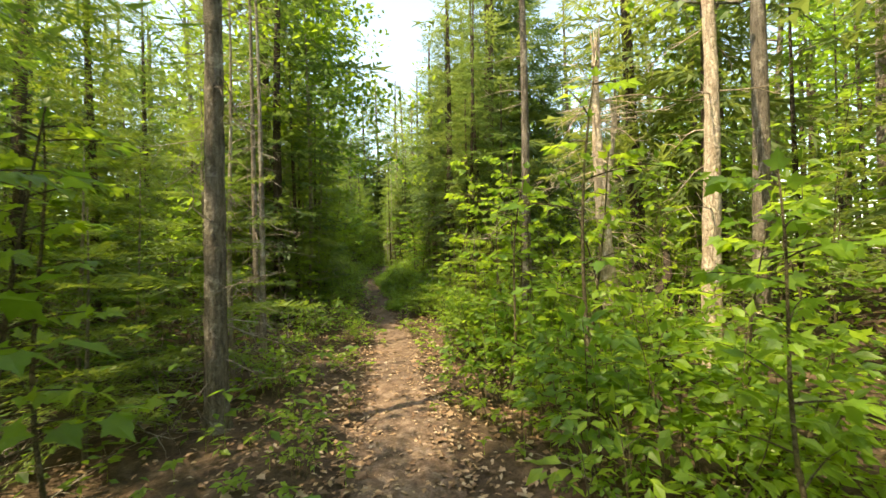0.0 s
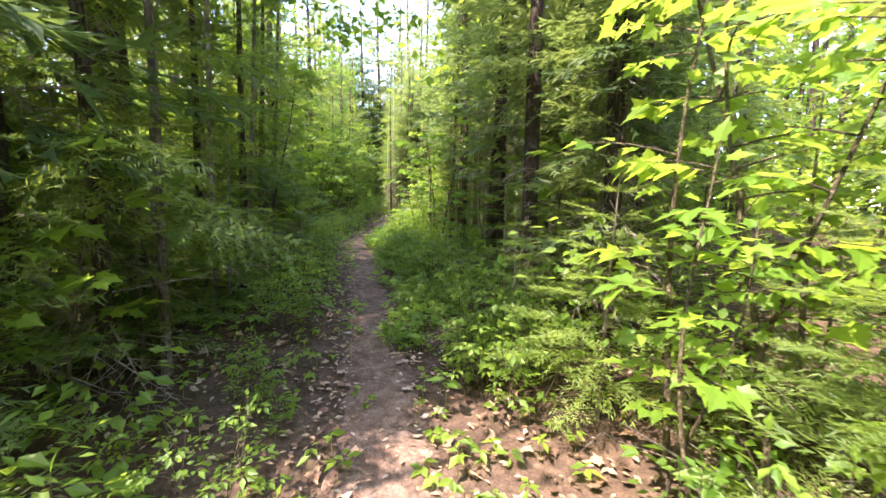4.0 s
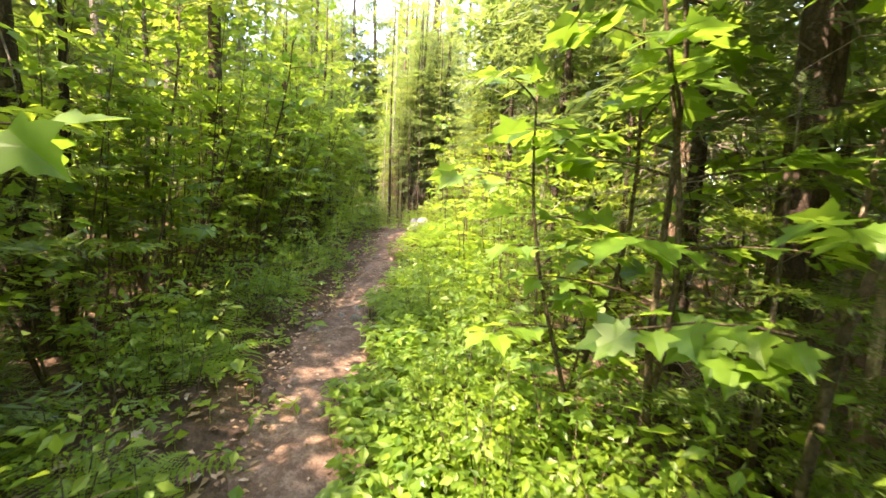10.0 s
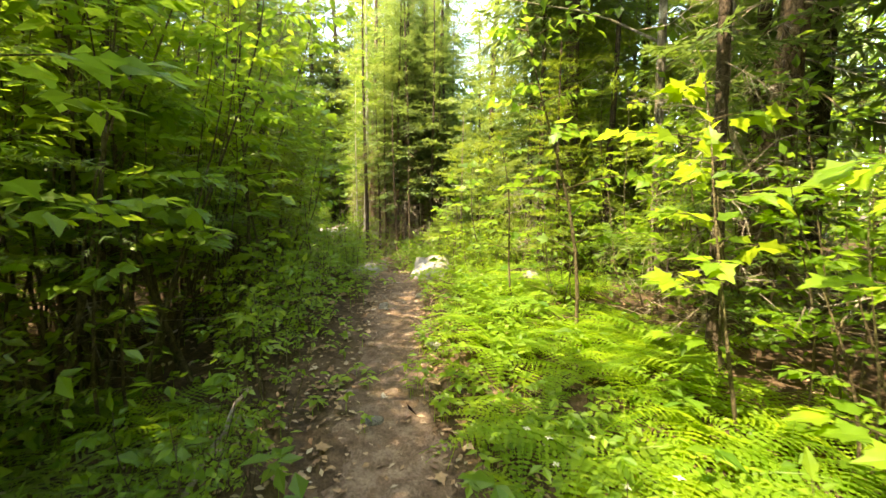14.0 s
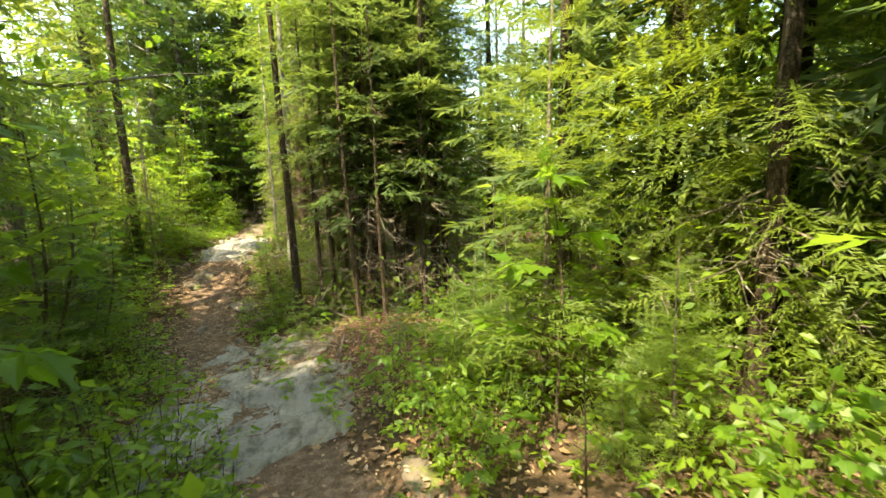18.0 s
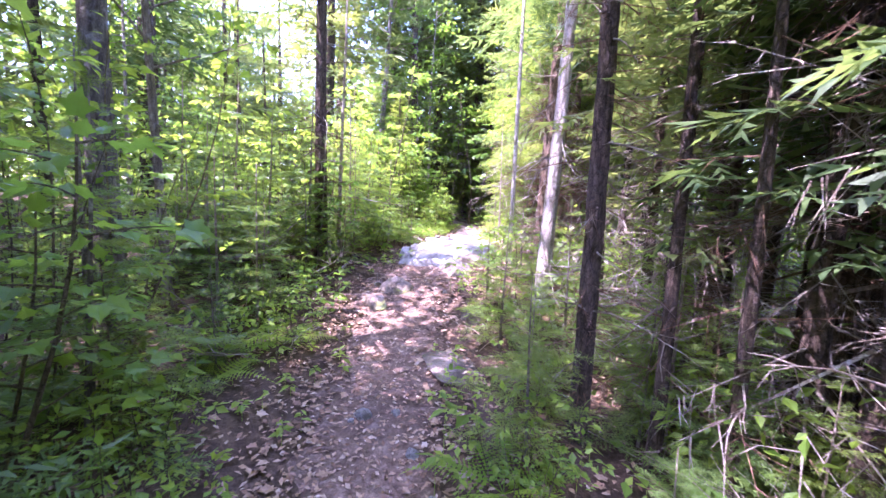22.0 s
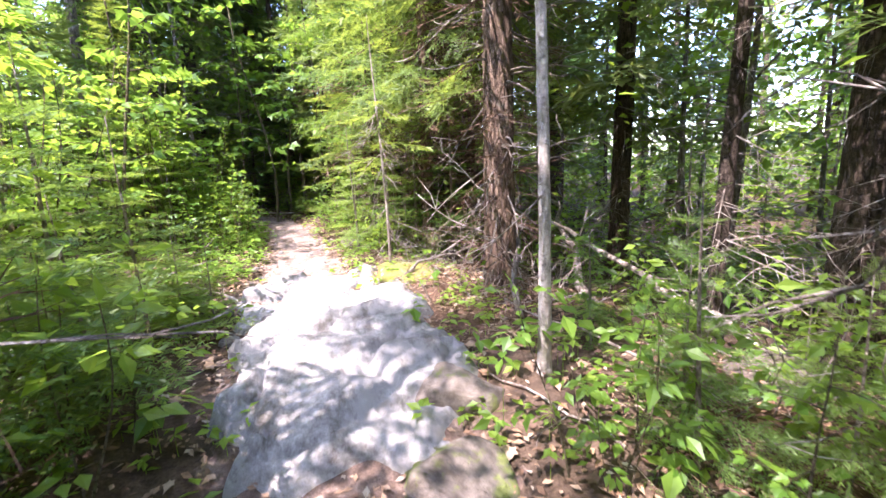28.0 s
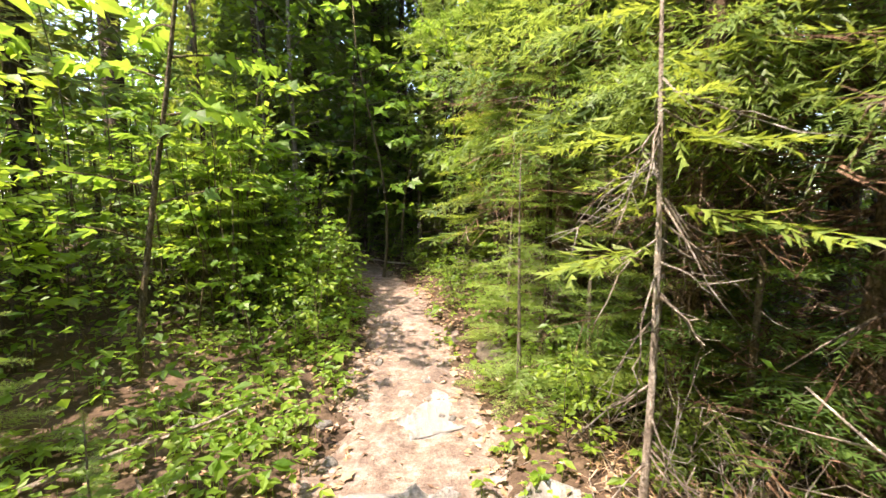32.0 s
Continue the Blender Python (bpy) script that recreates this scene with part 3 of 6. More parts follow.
def maple_bush(seed, h, count, spread, size, per=4):
    """A young maple in full leaf, its lobed leaves in loose layers."""
    rng = np.random.default_rng(seed)
    line, br = branch_plan(rng, h, count, 0.24, spread, 0.40)
    root = root_of("maple_sapling")
    part("stem", stems_mesh(line, br, 0.005 + 0.005 * h, GREEN_STEM), root)
    pos, way, ln = leaf_stations(rng, line, br, per, size)
    way = way + np.column_stack([0 * ln, 0 * ln, rng.normal(-0.25, 0.3, len(ln))])
    g = Geo()
    set_leaves(g, MAPLE_FINE, pos, way, ln, rng, 0.5)
    part("foliage", g.mesh("foliage", MAPLE), root)
    return root


def leafy_shrub(seed, h, stems, size, mat=None, per=4, name="understory_shrub"):
    """A many-stemmed shrub or clump of beech and viburnum shoots with oval leaves."""
    rng = np.random.default_rng(seed)
    root = root_of(name)
    gs, gl = Geo(), Geo()
    for k in range(stems):
        line, br = branch_plan(rng, h * rng.uniform(0.6, 1.05), 5, 0.3, 0.34 * h ** 0.5, 0.5)
        a, d = rng.uniform(0, 6.28), rng.uniform(0.05, 0.32) * h ** 0.5
        off = np.array([math.cos(a) * d, math.sin(a) * d, 0])
        splay = off * 0.9
        line = line + off + splay * (line[:, 2:3] / h)
        br = [b + off + splay * (b[:, 2:3] / h) for b in br]
        shoot = tube(line, np.linspace(0.004 + 0.003 * h, 0.002, len(line)), 3)
        if k:
            gs.join(*shoot, first)
        else:
            gs.add(*shoot)
            first = gs.n
        for b in br[::3]:
            gs.join(*tube(b[::2], [0.003, 0.002, 0.001], 3), gs.n)
        pos, way, ln = leaf_stations(rng, line, br, per, size)
        set_leaves(gl, OVAL_FAR if per < 9 and name == "leafy_thicket" else OVAL_COARSE, pos, way, ln, rng, 0.45)
    part("woody_stem", gs.mesh("woody_stem", GREEN_STEM), root)
    part("foliage", gl.mesh("foliage", mat or BROAD), root)
    return root


def broadleaf_tree(seed, h, r, crown_from, reach, leaves, bark, size=0.13):
    """A maple or birch of the upper wood: trunk, limbs and a loose crown of many leaves."""
    rng = np.random.default_rng(seed)
    line = wobbly_stem(rng, h, 0.03, 0.03)
    root = root_of("broadleaf_tree")
    gl, gf = trunk_geo(rng, line, r, 9, 1.35), Geo()
    body = gl.n
    limbs = 16
    per = leaves // limbs
    for k in range(limbs):
        zz = crown_from + (h - crown_from) * (k + rng.uniform(0, 0.8)) / limbs
        a = k * 2.4 + rng.normal(0, 0.4)
        t = (zz - crown_from) / (h - crown_from)
        ln = reach * (1.0 - 0.6 * t) * rng.uniform(0.6, 1.15)
        o = along(line, [zz])[0]
        s = np.linspace(0, 1, 5)[:, None]
        d = np.array([math.cos(a), math.sin(a), 0.0])
        b = o + d * ln * s + np.array([0, 0, 1.0]) * ln * (0.55 * s - 0.2 * s * s) + np.cumsum(rng.normal(0, 0.05 * ln, (5, 3)), axis=0) * (s > 0)
        gl.join(*tube(b, np.linspace(r * 0.28, r * 0.06, 5), 4), body)
        at = rng.uniform(0.25, 1.05, per)
        pos = np.column_stack([np.interp(at, s[:, 0], b[:, j]) for j in range(3)]) + rng.normal(0, 1, (per, 3)) * np.array([0.22, 0.22, 0.10]) * ln * (0.35 + at[:, None])
        way = np.column_stack([rng.normal(0, 1, per), rng.normal(0, 1, per), rng.normal(-0.4, 0.35, per)])
        set_leaves(gf, OVAL_COARSE if k % 2 else MAPLE_COARSE, pos, way, size * rng.uniform(0.6, 1.25, per), rng, 0.5)
    part("trunk", gl.mesh("trunk", bark, True), root)
    part("crown", gf.mesh("crown", CROWN), root)
    return root


def fern_frond_mesh():
    g = Geo()
    rng = np.random.default_rng(3)
    n = 17
    s = np.linspace(0, 1, 9)
    spine = np.column_stack([0 * s, s * 0.92, 0.55 * s - 0.62 * s ** 2.2])
    g.add(*tube(spine, np.linspace(0.006, 0.0015, 9), 3))
    for i in range(n):
        t = 0.16 + 0.82 * i / n
        o = np.array([np.interp(t, s, spine[:, k]) for k in range(3)])
        ln = 0.30 * math.sin(math.pi * min(1, 0.22 + 0.80 * t)) ** 0.8 * rng.uniform(0.9, 1.1) * (1.12 - t)
        for sgn in (-1, 1):
            d = unit(np.array([sgn, 0.32, -0.10]))
            f = np.array([0, 1.0, 0])
            v = [o, o + f * 0.020]
            for k in range(1, 5):
                q = o + d * ln * k / 5
                w = 0.030 * (1 - k / 5.5)
                v += [q + f * w, q - f * w * 0.8, q + d * ln * 0.1]
            v.append(o + d * ln)
            fc = [[0, 1, 2, 3]]
            for k in range(1, 4):
                j = 2 + 3 * (k - 1)
                fc += [[j, j + 1, j + 2], [j + 2, j + 3, j + 4]]
            j = 2 + 9
            fc += [[j, j + 1, 14]]
            g.add(v, fc)
    return g.mesh("frond", FERN)


FROND_MESH = fern_frond_mesh()


def fern(seed, size):
    rng = np.random.default_rng(seed)
    root = root_of("fern")
    n = rng.integers(6, 10)
    for k in range(n):
        m = pose(0, 0, 0, rng.uniform(-6, 14), rng.uniform(-10, 10), k * 360 / n + rng.uniform(-15, 15)) @ Matrix.Scale(size * rng.uniform(0.75, 1.1), 4)
        part("frond", FROND_MESH, root, "", m)
    return root


def boulder(seed, sx, sy, sz, mat, flat=0.0, name="boulder", fine=4):
    """A weathered stone: a rounded, broken block sunk into the soil."""
    rng = np.random.default_rng(seed)
    bm = bmesh.new()
    bmesh.ops.create_icosphere(bm, subdivisions=fine, radius=1.0)
    off = Vector(rng.uniform(-50, 50, 3))
    cuts = [(Vector(unit(rng.normal(0, 1, 3) * (1, 1, 0.6))), rng.uniform(0.48, 0.82)) for _ in range(13)]
    for v in bm.verts:
        p = v.co.copy()
        for n, d in cuts:
            k = p.dot(n) - d
            if k > 0:
                p -= n * k
        p *= 1 + 0.10 * noise.noise(p * 1.7 + off) + 0.07 * noise.noise(p * 4 + off) + 0.04 * noise.noise(p * 11 + off) + 0.018 * noise.noise(p * 27 + off)
        if flat:
            p.z = p.z if p.z < flat else flat + (p.z - flat) * 0.25
        v.co = Vector((p.x * sx, p.y * sy, p.z * sz))
    me = bpy.data.meshes.new(name)
    bm.to_mesh(me)
    bm.free()
    me.materials.append(mat)
    me.polygons.foreach_set("use_smooth", [True] * len(me.polygons))
    return new(name, me)


# ---- planting ----
PROTO = {}


def plant(key, maker, x, y, turn=0.0, size=1.0, tags=(), dz=0.0, tip=(0.0, 0.0)):
    """Sets a plant of the kind key on the forest floor: the first is built, later ones are copies."""
    m = pose(float(x), float(y), float(land(x, y)) + dz, tip[0], tip[1], turn) @ Matrix.Scale(size, 4)
    if key in PROTO:
        ob = copy_thing(PROTO[key], m)
    else:
        ob = PROTO[key] = maker()
    ob.matrix_basis = m
    return tagged(ob, *tags)


RNG = np.random.default_rng(11)

# ---- clearance beside the trail ----
_ly = np.arange(-6, 60, 0.1)
_lx = trail_x(_ly)


def off_trail(x, y):
    return float(np.sqrt(((_lx - x) ** 2 + (_ly - y) ** 2).min()))


def stand_off(x, y, need):
    """The nearest x at this y that leaves the walker enough room."""
    side = 1 if x > trail_x(y) else -1
    for _ in range(40):
        if off_trail(x, y) >= need:
            break
        x += side * 0.1
    return x


# ---- structure: forest floor and trail ----


def sheet(name, us, ys, height, mat):
    """A surface over lines at distances us from the trail's middle and at the ys."""
    u, y = np.meshgrid(us, ys)
    x = u + trail_x(np.clip(y, -6, 60))
    z = height(x, y, u)
    n, k = len(us), len(ys)
    i = np.arange((k - 1) * (n - 1))
    a = i // (n - 1) * n + i % (n - 1)
    g = Geo()
    g.add(np.column_stack([x.ravel(), y.ravel(), z.ravel()]), np.column_stack([a, a + 1, a + n + 1, a + n]))
    return new(name, g.mesh(name, mat, True))


_side = np.concatenate([np.arange(0.0, 2.4, 0.12), np.arange(2.4, 8, 0.4), np.arange(8, 26, 2), [30, 45, 80, 160, 400]])
_us = np.concatenate([-_side[:0:-1], _side])
_ys = np.concatenate([[-400, -160, -80, -40, -20], np.arange(-10, 52, 0.16), np.arange(52, 70, 1.5), [80, 120, 200, 400]])


def floor_height(x, y, u):
    far = np.clip((np.hypot(np.maximum(np.abs(u) - 20, 0), np.maximum(np.abs(y - 22) - 34, 0))) / 60, 0, 1)
    return land(np.clip(x, -40, 40), np.clip(y, -12, 64)) * (1 - far) - 0.05 * far


ground = tagged(sheet("ground", _us, _ys, floor_height, DUFF), "brown forest floor of leaf mould and needles", "forest floor", kind="structure")

_tu = np.linspace(-1, 1, 19)
_ty = np.arange(-6, 52, 0.07)


def trail_sheet():
    g = Geo()
    y = np.repeat(_ty, len(_tu))
    s = np.tile(_tu, len(_ty))
    rag = 1 + 0.16 * np.sin(3.1 * y + 2 * s) + 0.10 * np.sin(7.7 * y - 3 * s) + 0.06 * np.sin(17 * y)
    jit = np.random.default_rng(9)
    u = s * (trail_w(y) * rag + 0.10) + jit.normal(0, 0.012, len(y))
    x = u + trail_x(y)
    z = land(x, y) + 0.022 - 0.045 * np.abs(s) ** 4 + jit.normal(0, 0.011, len(y)) * np.abs(s) ** 1.5 + jit.normal(0, 0.003, len(y)) + 0.008 * np.sin(13 * x + 5 * y) * np.sin(11 * y - 6 * x)
    n = len(_tu)
    i = np.arange((len(_ty) - 1) * (n - 1))
    a = i // (n - 1) * n + i % (n - 1)
    g.add(np.column_stack([x, y, z]), np.column_stack([a, a + 1, a + n + 1, a + n]))
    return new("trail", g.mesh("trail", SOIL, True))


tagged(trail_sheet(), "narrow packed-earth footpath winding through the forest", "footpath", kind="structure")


def patch(name, cx, cy, rx, ry, mat, lift=0.03):
    """A low patch of litter laid on the floor, thin at its rim."""
    rng = np.random.default_rng(int(abs(cx * 100) + cy * 10))
    g = Geo()
    rings, spokes = 9, 28
    v, f = [], []
    for i in range(rings):
        for k in range(spokes):
            a = k * 2 * math.pi / spokes
            rag = 1 + 0.18 * math.sin(3 * a + cx) + 0.12 * math.sin(7 * a + cy)
            q = i / (rings - 1)
            x, y = cx + rx * q * rag * math.cos(a), cy + ry * q * rag * math.sin(a)
            v.append((x, y, float(land(x, y)) + lift * (1 - q ** 3) - 0.02 * q ** 3 + rng.normal(0, 0.006)))
    for i in range(rings - 1):
        for k in range(spokes):
            j = (k + 1) % spokes
            f.append([i * spokes + k, i * spokes + j, (i + 1) * spokes + j, (i + 1) * spokes + k])
    g.add(v, f)
    return new(name, g.mesh(name, mat, True))


tagged(patch("needle_mound", -2.80, 29.5, 0.95, 1.5, NEEDLES, 0.06), "rust-brown mound of fallen conifer needles", "needle litter", kind="structure")
tagged(patch("needle_bed", -4.3, 36.7, 0.9, 1.3, NEEDLES), "dry needle litter under the dead-limbed spruce", "needle litter", kind="structure")
tagged(patch("needle_bed", -3.6, 34.0, 1.0, 1.1, NEEDLES), "dry needle litter below thin trunks", "needle litter", kind="structure")

# ---- stones ----


def stone(seed, x, y, sx, sy, sz, turn, mat, label, sink=0.35, flat=0.0, name="boulder"):
    ob = boulder(seed, sx, sy, sz, mat, flat, name)
    ob.matrix_basis = pose(x, y, float(land(x, y)) - sz * sink, 0, 0, turn)
    return tagged(ob, label, "rock")


stone(1, -2.72, 26.5, 0.42, 0.60, 0.12, 20, MOSSY, "dull flat stone bedded in the trail", 0.6, 0.5, "flat_stone")
stone(2, -2.92, 24.3, 0.26, 0.34, 0.10, 60, ROCK, "pale worn stone in the trail", 0.4, 0.5, "flat_stone")
stone(5, -4.85, 30.6, 0.40, 0.50, 0.12, 35, MOSSY, "worn grey trail stone with leaf litter", 0.5, 0.28, "flat_stone")
stone(6, -5.92, 33.3, 0.26, 0.30, 0.22, 15, MOSSY, "grey broken boulder at the trail edge", 0.4)
stone(7, -5.25, 34.45, 0.34, 0.28, 0.24, 40, MOSSY, "grey broken rock step with dark shadowed face", 0.3)


def ledge(seed, x, y, rx, ry, lift, label):
    """Bedrock breaking through the trail: worn slabs parted by cracks, sunk into the soil at the rim."""
    rows, cols = int(ry * 64), int(rx * 64)
    v, cell = [], []
    base = float(land(x, y))
    for i in range(rows + 1):
        for k in range(cols + 1):
            p, q = 2 * k / cols - 1, 2 * i / rows - 1
            w = Vector((p * rx * 1.3 + seed, q * ry * 1.3, 0.0))
            w += 0.22 * Vector((noise.noise(w * 2.1), noise.noise(w * 2.1 + Vector((7, 3, 1))), 0))
            dist, at = noise.voronoi(w * 1.25)
            crack = max(0.0, 1 - (dist[1] - dist[0]) / 0.11)
            step = noise.cell(at[0] * 9.7)
            edge = (abs(p) ** 3 + abs(q) ** 3) ** (1 / 3) + 0.30 * noise.noise(w * 1.9) + 0.10 * noise.noise(w * 6)
            rim = max(0.0, min(1.0, (1.0 - edge) / 0.16))
            h = (lift + 0.045 * step) * rim - 0.05 * (1 - rim) - 0.055 * crack * rim + 0.035 * noise.noise(w * 3.3) * rim + 0.016 * noise.noise(w * 9) * rim + 0.007 * noise.noise(w * 23)
            px, py = p * rx, q * ry
            cell.append(tuple(round(c, 3) for c in at[0]))
            v.append((px, py, float(land(x + px, y + py)) - base + h))
    n = cols + 1
    slabs = collections.defaultdict(list)
    for i in range(rows):
        for k in range(cols):
            slabs[cell[i * n + k]].append([i * n + k, i * n + k + 1, (i + 1) * n + k + 1, (i + 1) * n + k])
    root = new("rock_ledge")
    root.matrix_basis = pose(x, y, base)
    for key in sorted(slabs):
        owner, pieces = {}, []
        for face in slabs[key]:
            met = {id(owner[q]): owner[q] for q in face if q in owner}
            piece = [face]
            for other in met.values():
                piece.extend(other)
                pieces.remove(other)
            pieces.append(piece)
            for fc in piece:
                for q in fc:
                    owner[q] = piece
        for piece in pieces:
            used = sorted({q for face in piece for q in face})
            where = {q: m for m, q in enumerate(used)}
            g = Geo()
            g.add([v[q] for q in used], [[where[q] for q in face] for face in piece])
            part("slab", g.mesh("slab", ROCK, True), root)
    return tagged(root, label, "rock")


ledge(3.0, -5.58, 35.80, 0.74, 1.25, 0.13, "pale sunlit bedrock ledge across the trail")
ledge(9.0, -5.66, 37.10, 0.76, 1.00, 0.08, "broad white sunlit bedrock ledge with cracked face")
ledge(15.0, -4.10, 28.75, 0.98, 1.95, 0.05, "broad pale bedrock slabs worn smooth on the trail")
stone(10, -5.05, 35.1, 0.34, 0.30, 0.26, 70, MOSSY, "mossy grey boulder below the ledge", 0.3)
stone(11, -4.88, 37.35, 0.36, 0.62, 0.21, 12, MOSS, "low moss-covered rock edge beside the trail", 0.22, 0.5)
stone(12, -5.85, 39.0, 0.55, 0.7, 0.11, 5, ROCK, "pale flat trail rock striped with shadows", 0.45, 0.5, "flat_stone")
stone(13, -4.55, 32.35, 0.60, 0.42, 0.12, 0, MOSSY, "low grey rock half-buried in leaf litter", 0.6, 0.25)
stone(14, -3.35, 34.75, 0.42, 0.35, 0.28, 50, MOSSY, "mossy boulder on the slope", 0.35)
stone(15, -4.75, 33.15, 0.3, 0.24, 0.12, 20, MOSSY, "small grey stone among leaf litter", 0.5)
stone(16, -5.25, 32.3, 0.50, 0.62, 0.10, 60, MOSSY, "broad worn stone set in the trail", 0.8, 0.28, "flat_stone")
stone(21, -5.0, 31.0, 0.46, 0.55, 0.10, 20, MOSSY, "broad worn stone set in the trail", 0.8, 0.28, "flat_stone")
stone(22, -5.80, 33.72, 0.26, 0.24, 0.26, 5, MOSSY, "dark broken rock step below the ledge", 0.45)
stone(23, -2.42, 25.2, 0.50, 0.52, 0.46, 5, ROCK, "white sunlit stone at the trail crest", 0.12)
stone(17, -0.9, 24.4, 0.34, 0.28, 0.16, 33, ROCK, "sunlit grey stone among low plants", 0.35)
stone(18, -2.58, 22.0, 0.13, 0.16, 0.09, 0, ROCK, "small pale trail stone", 0.3)
stone(19, -2.95, 21.2, 0.07, 0.08, 0.05, 0, ROCK, "small pale trail stone", 0.3)
stone(20, -5.1, 39.9, 0.3, 0.35, 0.12, 10, MOSSY, "grey stone beside the trail", 0.4)
for k in range(46):
    yy = RNG.uniform(27.5, 40) if k % 3 else RNG.uniform(17, 26)
    xx = trail_x(yy) + RNG.uniform(-1, 1) * trail_w(yy) * 1.1
    rr = RNG.uniform(0.03, 0.09)
    if ("pebble", k % 6) in PROTO:
        pb = copy_thing(PROTO[("pebble", k % 6)], pose(0, 0, 0))
    else:
        pb = PROTO[("pebble", k % 6)] = boulder(60 + k, 1, 1, 0.7, ROCK, 0, "trail_stone", 2)
    pb.matrix_basis = pose(float(xx), float(yy), float(land(xx, yy)) + 0.02, 0, 0, RNG.uniform(0, 360)) @ Matrix.Scale(float(rr), 4)
    tagged(pb, "fist-sized pale stone loose on the trail", "rock", "loose trail stones")


# the stretch where the wood is open towards the sun, with no tall crowns beside the trail
def is_open(y):
    return 1.5 < y < 58.0


# ---- trees with a place of their own ----
def tall_spruce(k):
    return lambda: conifer(100 + k, 12.0, 0.15, (2.3, 1.9, 3.0, 2.4)[k], (2.2, 2.5, 2.0, 2.3)[k], (96, 100, 92, 96)[k], DARK_BARK, SPRUCE, 5, bare=26)


def thin_spruce(k):
    return lambda: conifer(120 + k, 7.5, 0.055, (1.7, 2.1, 1.4)[k], (1.0, 0.85, 1.1)[k], (90, 80, 96)[k], DARK_BARK, SPRUCE, 4, bare=40)


def poplar(k):
    return lambda: broadleaf_tree(140 + k, 11.0, 0.11, (4.0, 3.2, 4.6)[k], (2.6, 2.4, 2.8)[k], 760, GREY_BARK, 0.16)


def pole_maple(k):
    return lambda: broadleaf_tree(160 + k, 6.5, 0.05, (1.9, 2.2, 1.6)[k], (1.7, 1.5, 1.6)[k], 900, GREY_BARK, 0.12)


def far_spruce(k):
    return lambda: conifer(110 + k, 12.0, 0.15, (2.0, 1.6, 2.4, 2.0)[k], (2.3, 2.6, 2.1, 2.4)[k], (58, 60, 56, 58)[k], DARK_BARK, SPRUCE, 0, bare=14)


def spruce_at(x, y, r, k=0, label="dark-barked spruce with bare lower trunk and dead limbs"):
    if abs(x - trail_x(y)) > 5.5 or y > 47:
        return plant(("far tall", k), far_spruce(k), x, y, RNG.uniform(0, 360), r / 0.15, ("distant dark spruce standing in the wood", "tree", "tall conifers"))
    return plant(("tall", k), tall_spruce(k), x, y, RNG.uniform(0, 360), r / 0.15, (label, "tree", "tall conifers"))


def thin_at(x, y, r, k=0, label="thin dark conifer pole with many dead twigs"):
    return plant(("thin", k), thin_spruce(k), x, y, RNG.uniform(0, 360), 0.65 + 0.35 * r / 0.055, (label, "tree", "thin conifers"))


def poplar_at(x, y, r, k=0, label="grey-barked broadleaf tree with high airy crown"):
    return plant(("poplar", k), poplar(k), x, y, RNG.uniform(0, 360), 0.6 + 0.4 * r / 0.11, (label, "tree", "broadleaf trees"))


def pole_at(x, y, k=0, size=1.0, label="slender young broadleaf tree with layered leaves"):
    return plant(("pole", k), pole_maple(k), x, y, RNG.uniform(0, 360), size, (label, "tree", "young broadleaf trees"))


def bare_trunk(name, seed, x, y, r, h, bark, label, limbs=12, top=2.4, lean=0.02, snag=False, wood=None, reach=0.95, droop=-0.25, skirt=0, dry=None):
    """A trunk of its own with separate dead limbs; a snag ends in splinters."""
    rng = np.random.default_rng(seed)
    line = wobbly_stem(rng, h, lean, 0.05 if snag else 0.025, 16)
    root = root_of(name)
    part("trunk", trunk_mesh(rng, line, r, bark, 22 if r > 0.09 else 14, 1.3, int(h * 9)), root)
    for k in range(limbs):
        zz = rng.uniform(0.25, top)
        a = rng.uniform(0, 6.28)
        g = Geo()
        o = along(line, [zz])[0]
        d = np.array([math.cos(a), math.sin(a), 0.0])
        dead_limb(rng, g, o + d * r * 0.7, d + np.array([0, 0, rng.normal(droop, 0.3)]), rng.uniform(0.35, 1.0) * reach, 0.005 + 0.045 * r, 4, 3)
        part("dead_limb", g.mesh("dead_limb", wood or TWIG, True), root)
    if skirt:
        part("twig_skirt", dead_boughs(rng, line, skirt, 0.3, top, reach * 0.9, dry or wood), root, "fine dry dead twigs")
    if snag:
        for k in range(6):
            g = Geo()
            a = k * 1.05 + rng.uniform(0, 0.5)
            o = along(line, [h - 0.1])[0] + np.array([math.cos(a), math.sin(a), 0]) * r * 0.28
            g.add(*tube([o, o + (0.01, 0, 0.2), o + (0.03 * math.cos(a), 0.03 * math.sin(a), rng.uniform(0.3, 0.7))], [r * 0.22, r * 0.14, 0.004], 4))
            part("splinter", g.mesh("splinter", wood or bark), root)
    root.matrix_basis = pose(x, y, float(land(x, y)), 0, 0, 0)
    return tagged(root, label, "tree")


def crown_on(x, y, z0, h, reach, boughs, seed, needles=None):
    """Boughs for a trunk that has a place of its own."""
    rng = np.random.default_rng(seed)
    g = Geo()
    for k in range(boughs):
        t = rng.uniform(0, 1)
        a = k * 2.4
        d = unit(np.array([math.cos(a), math.sin(a), -0.15 + 0.5 * t]))
        xx = unit(np.cross(d, (0, 0, 1.0)))
        n = np.cross(xx, d)
        bv, bf = BOUGH_COARSE[k % 3]
        ln = reach * (1 - 0.8 * t) * rng.uniform(0.6, 1.1)
        g.add(np.array([0, 0, z0 + (h - z0) * t]) + ln * (bv[:, 0:1] * xx + bv[:, 1:2] * d + bv[:, 2:3] * n), bf)
    return g.mesh("crown", needles or SPRUCE)


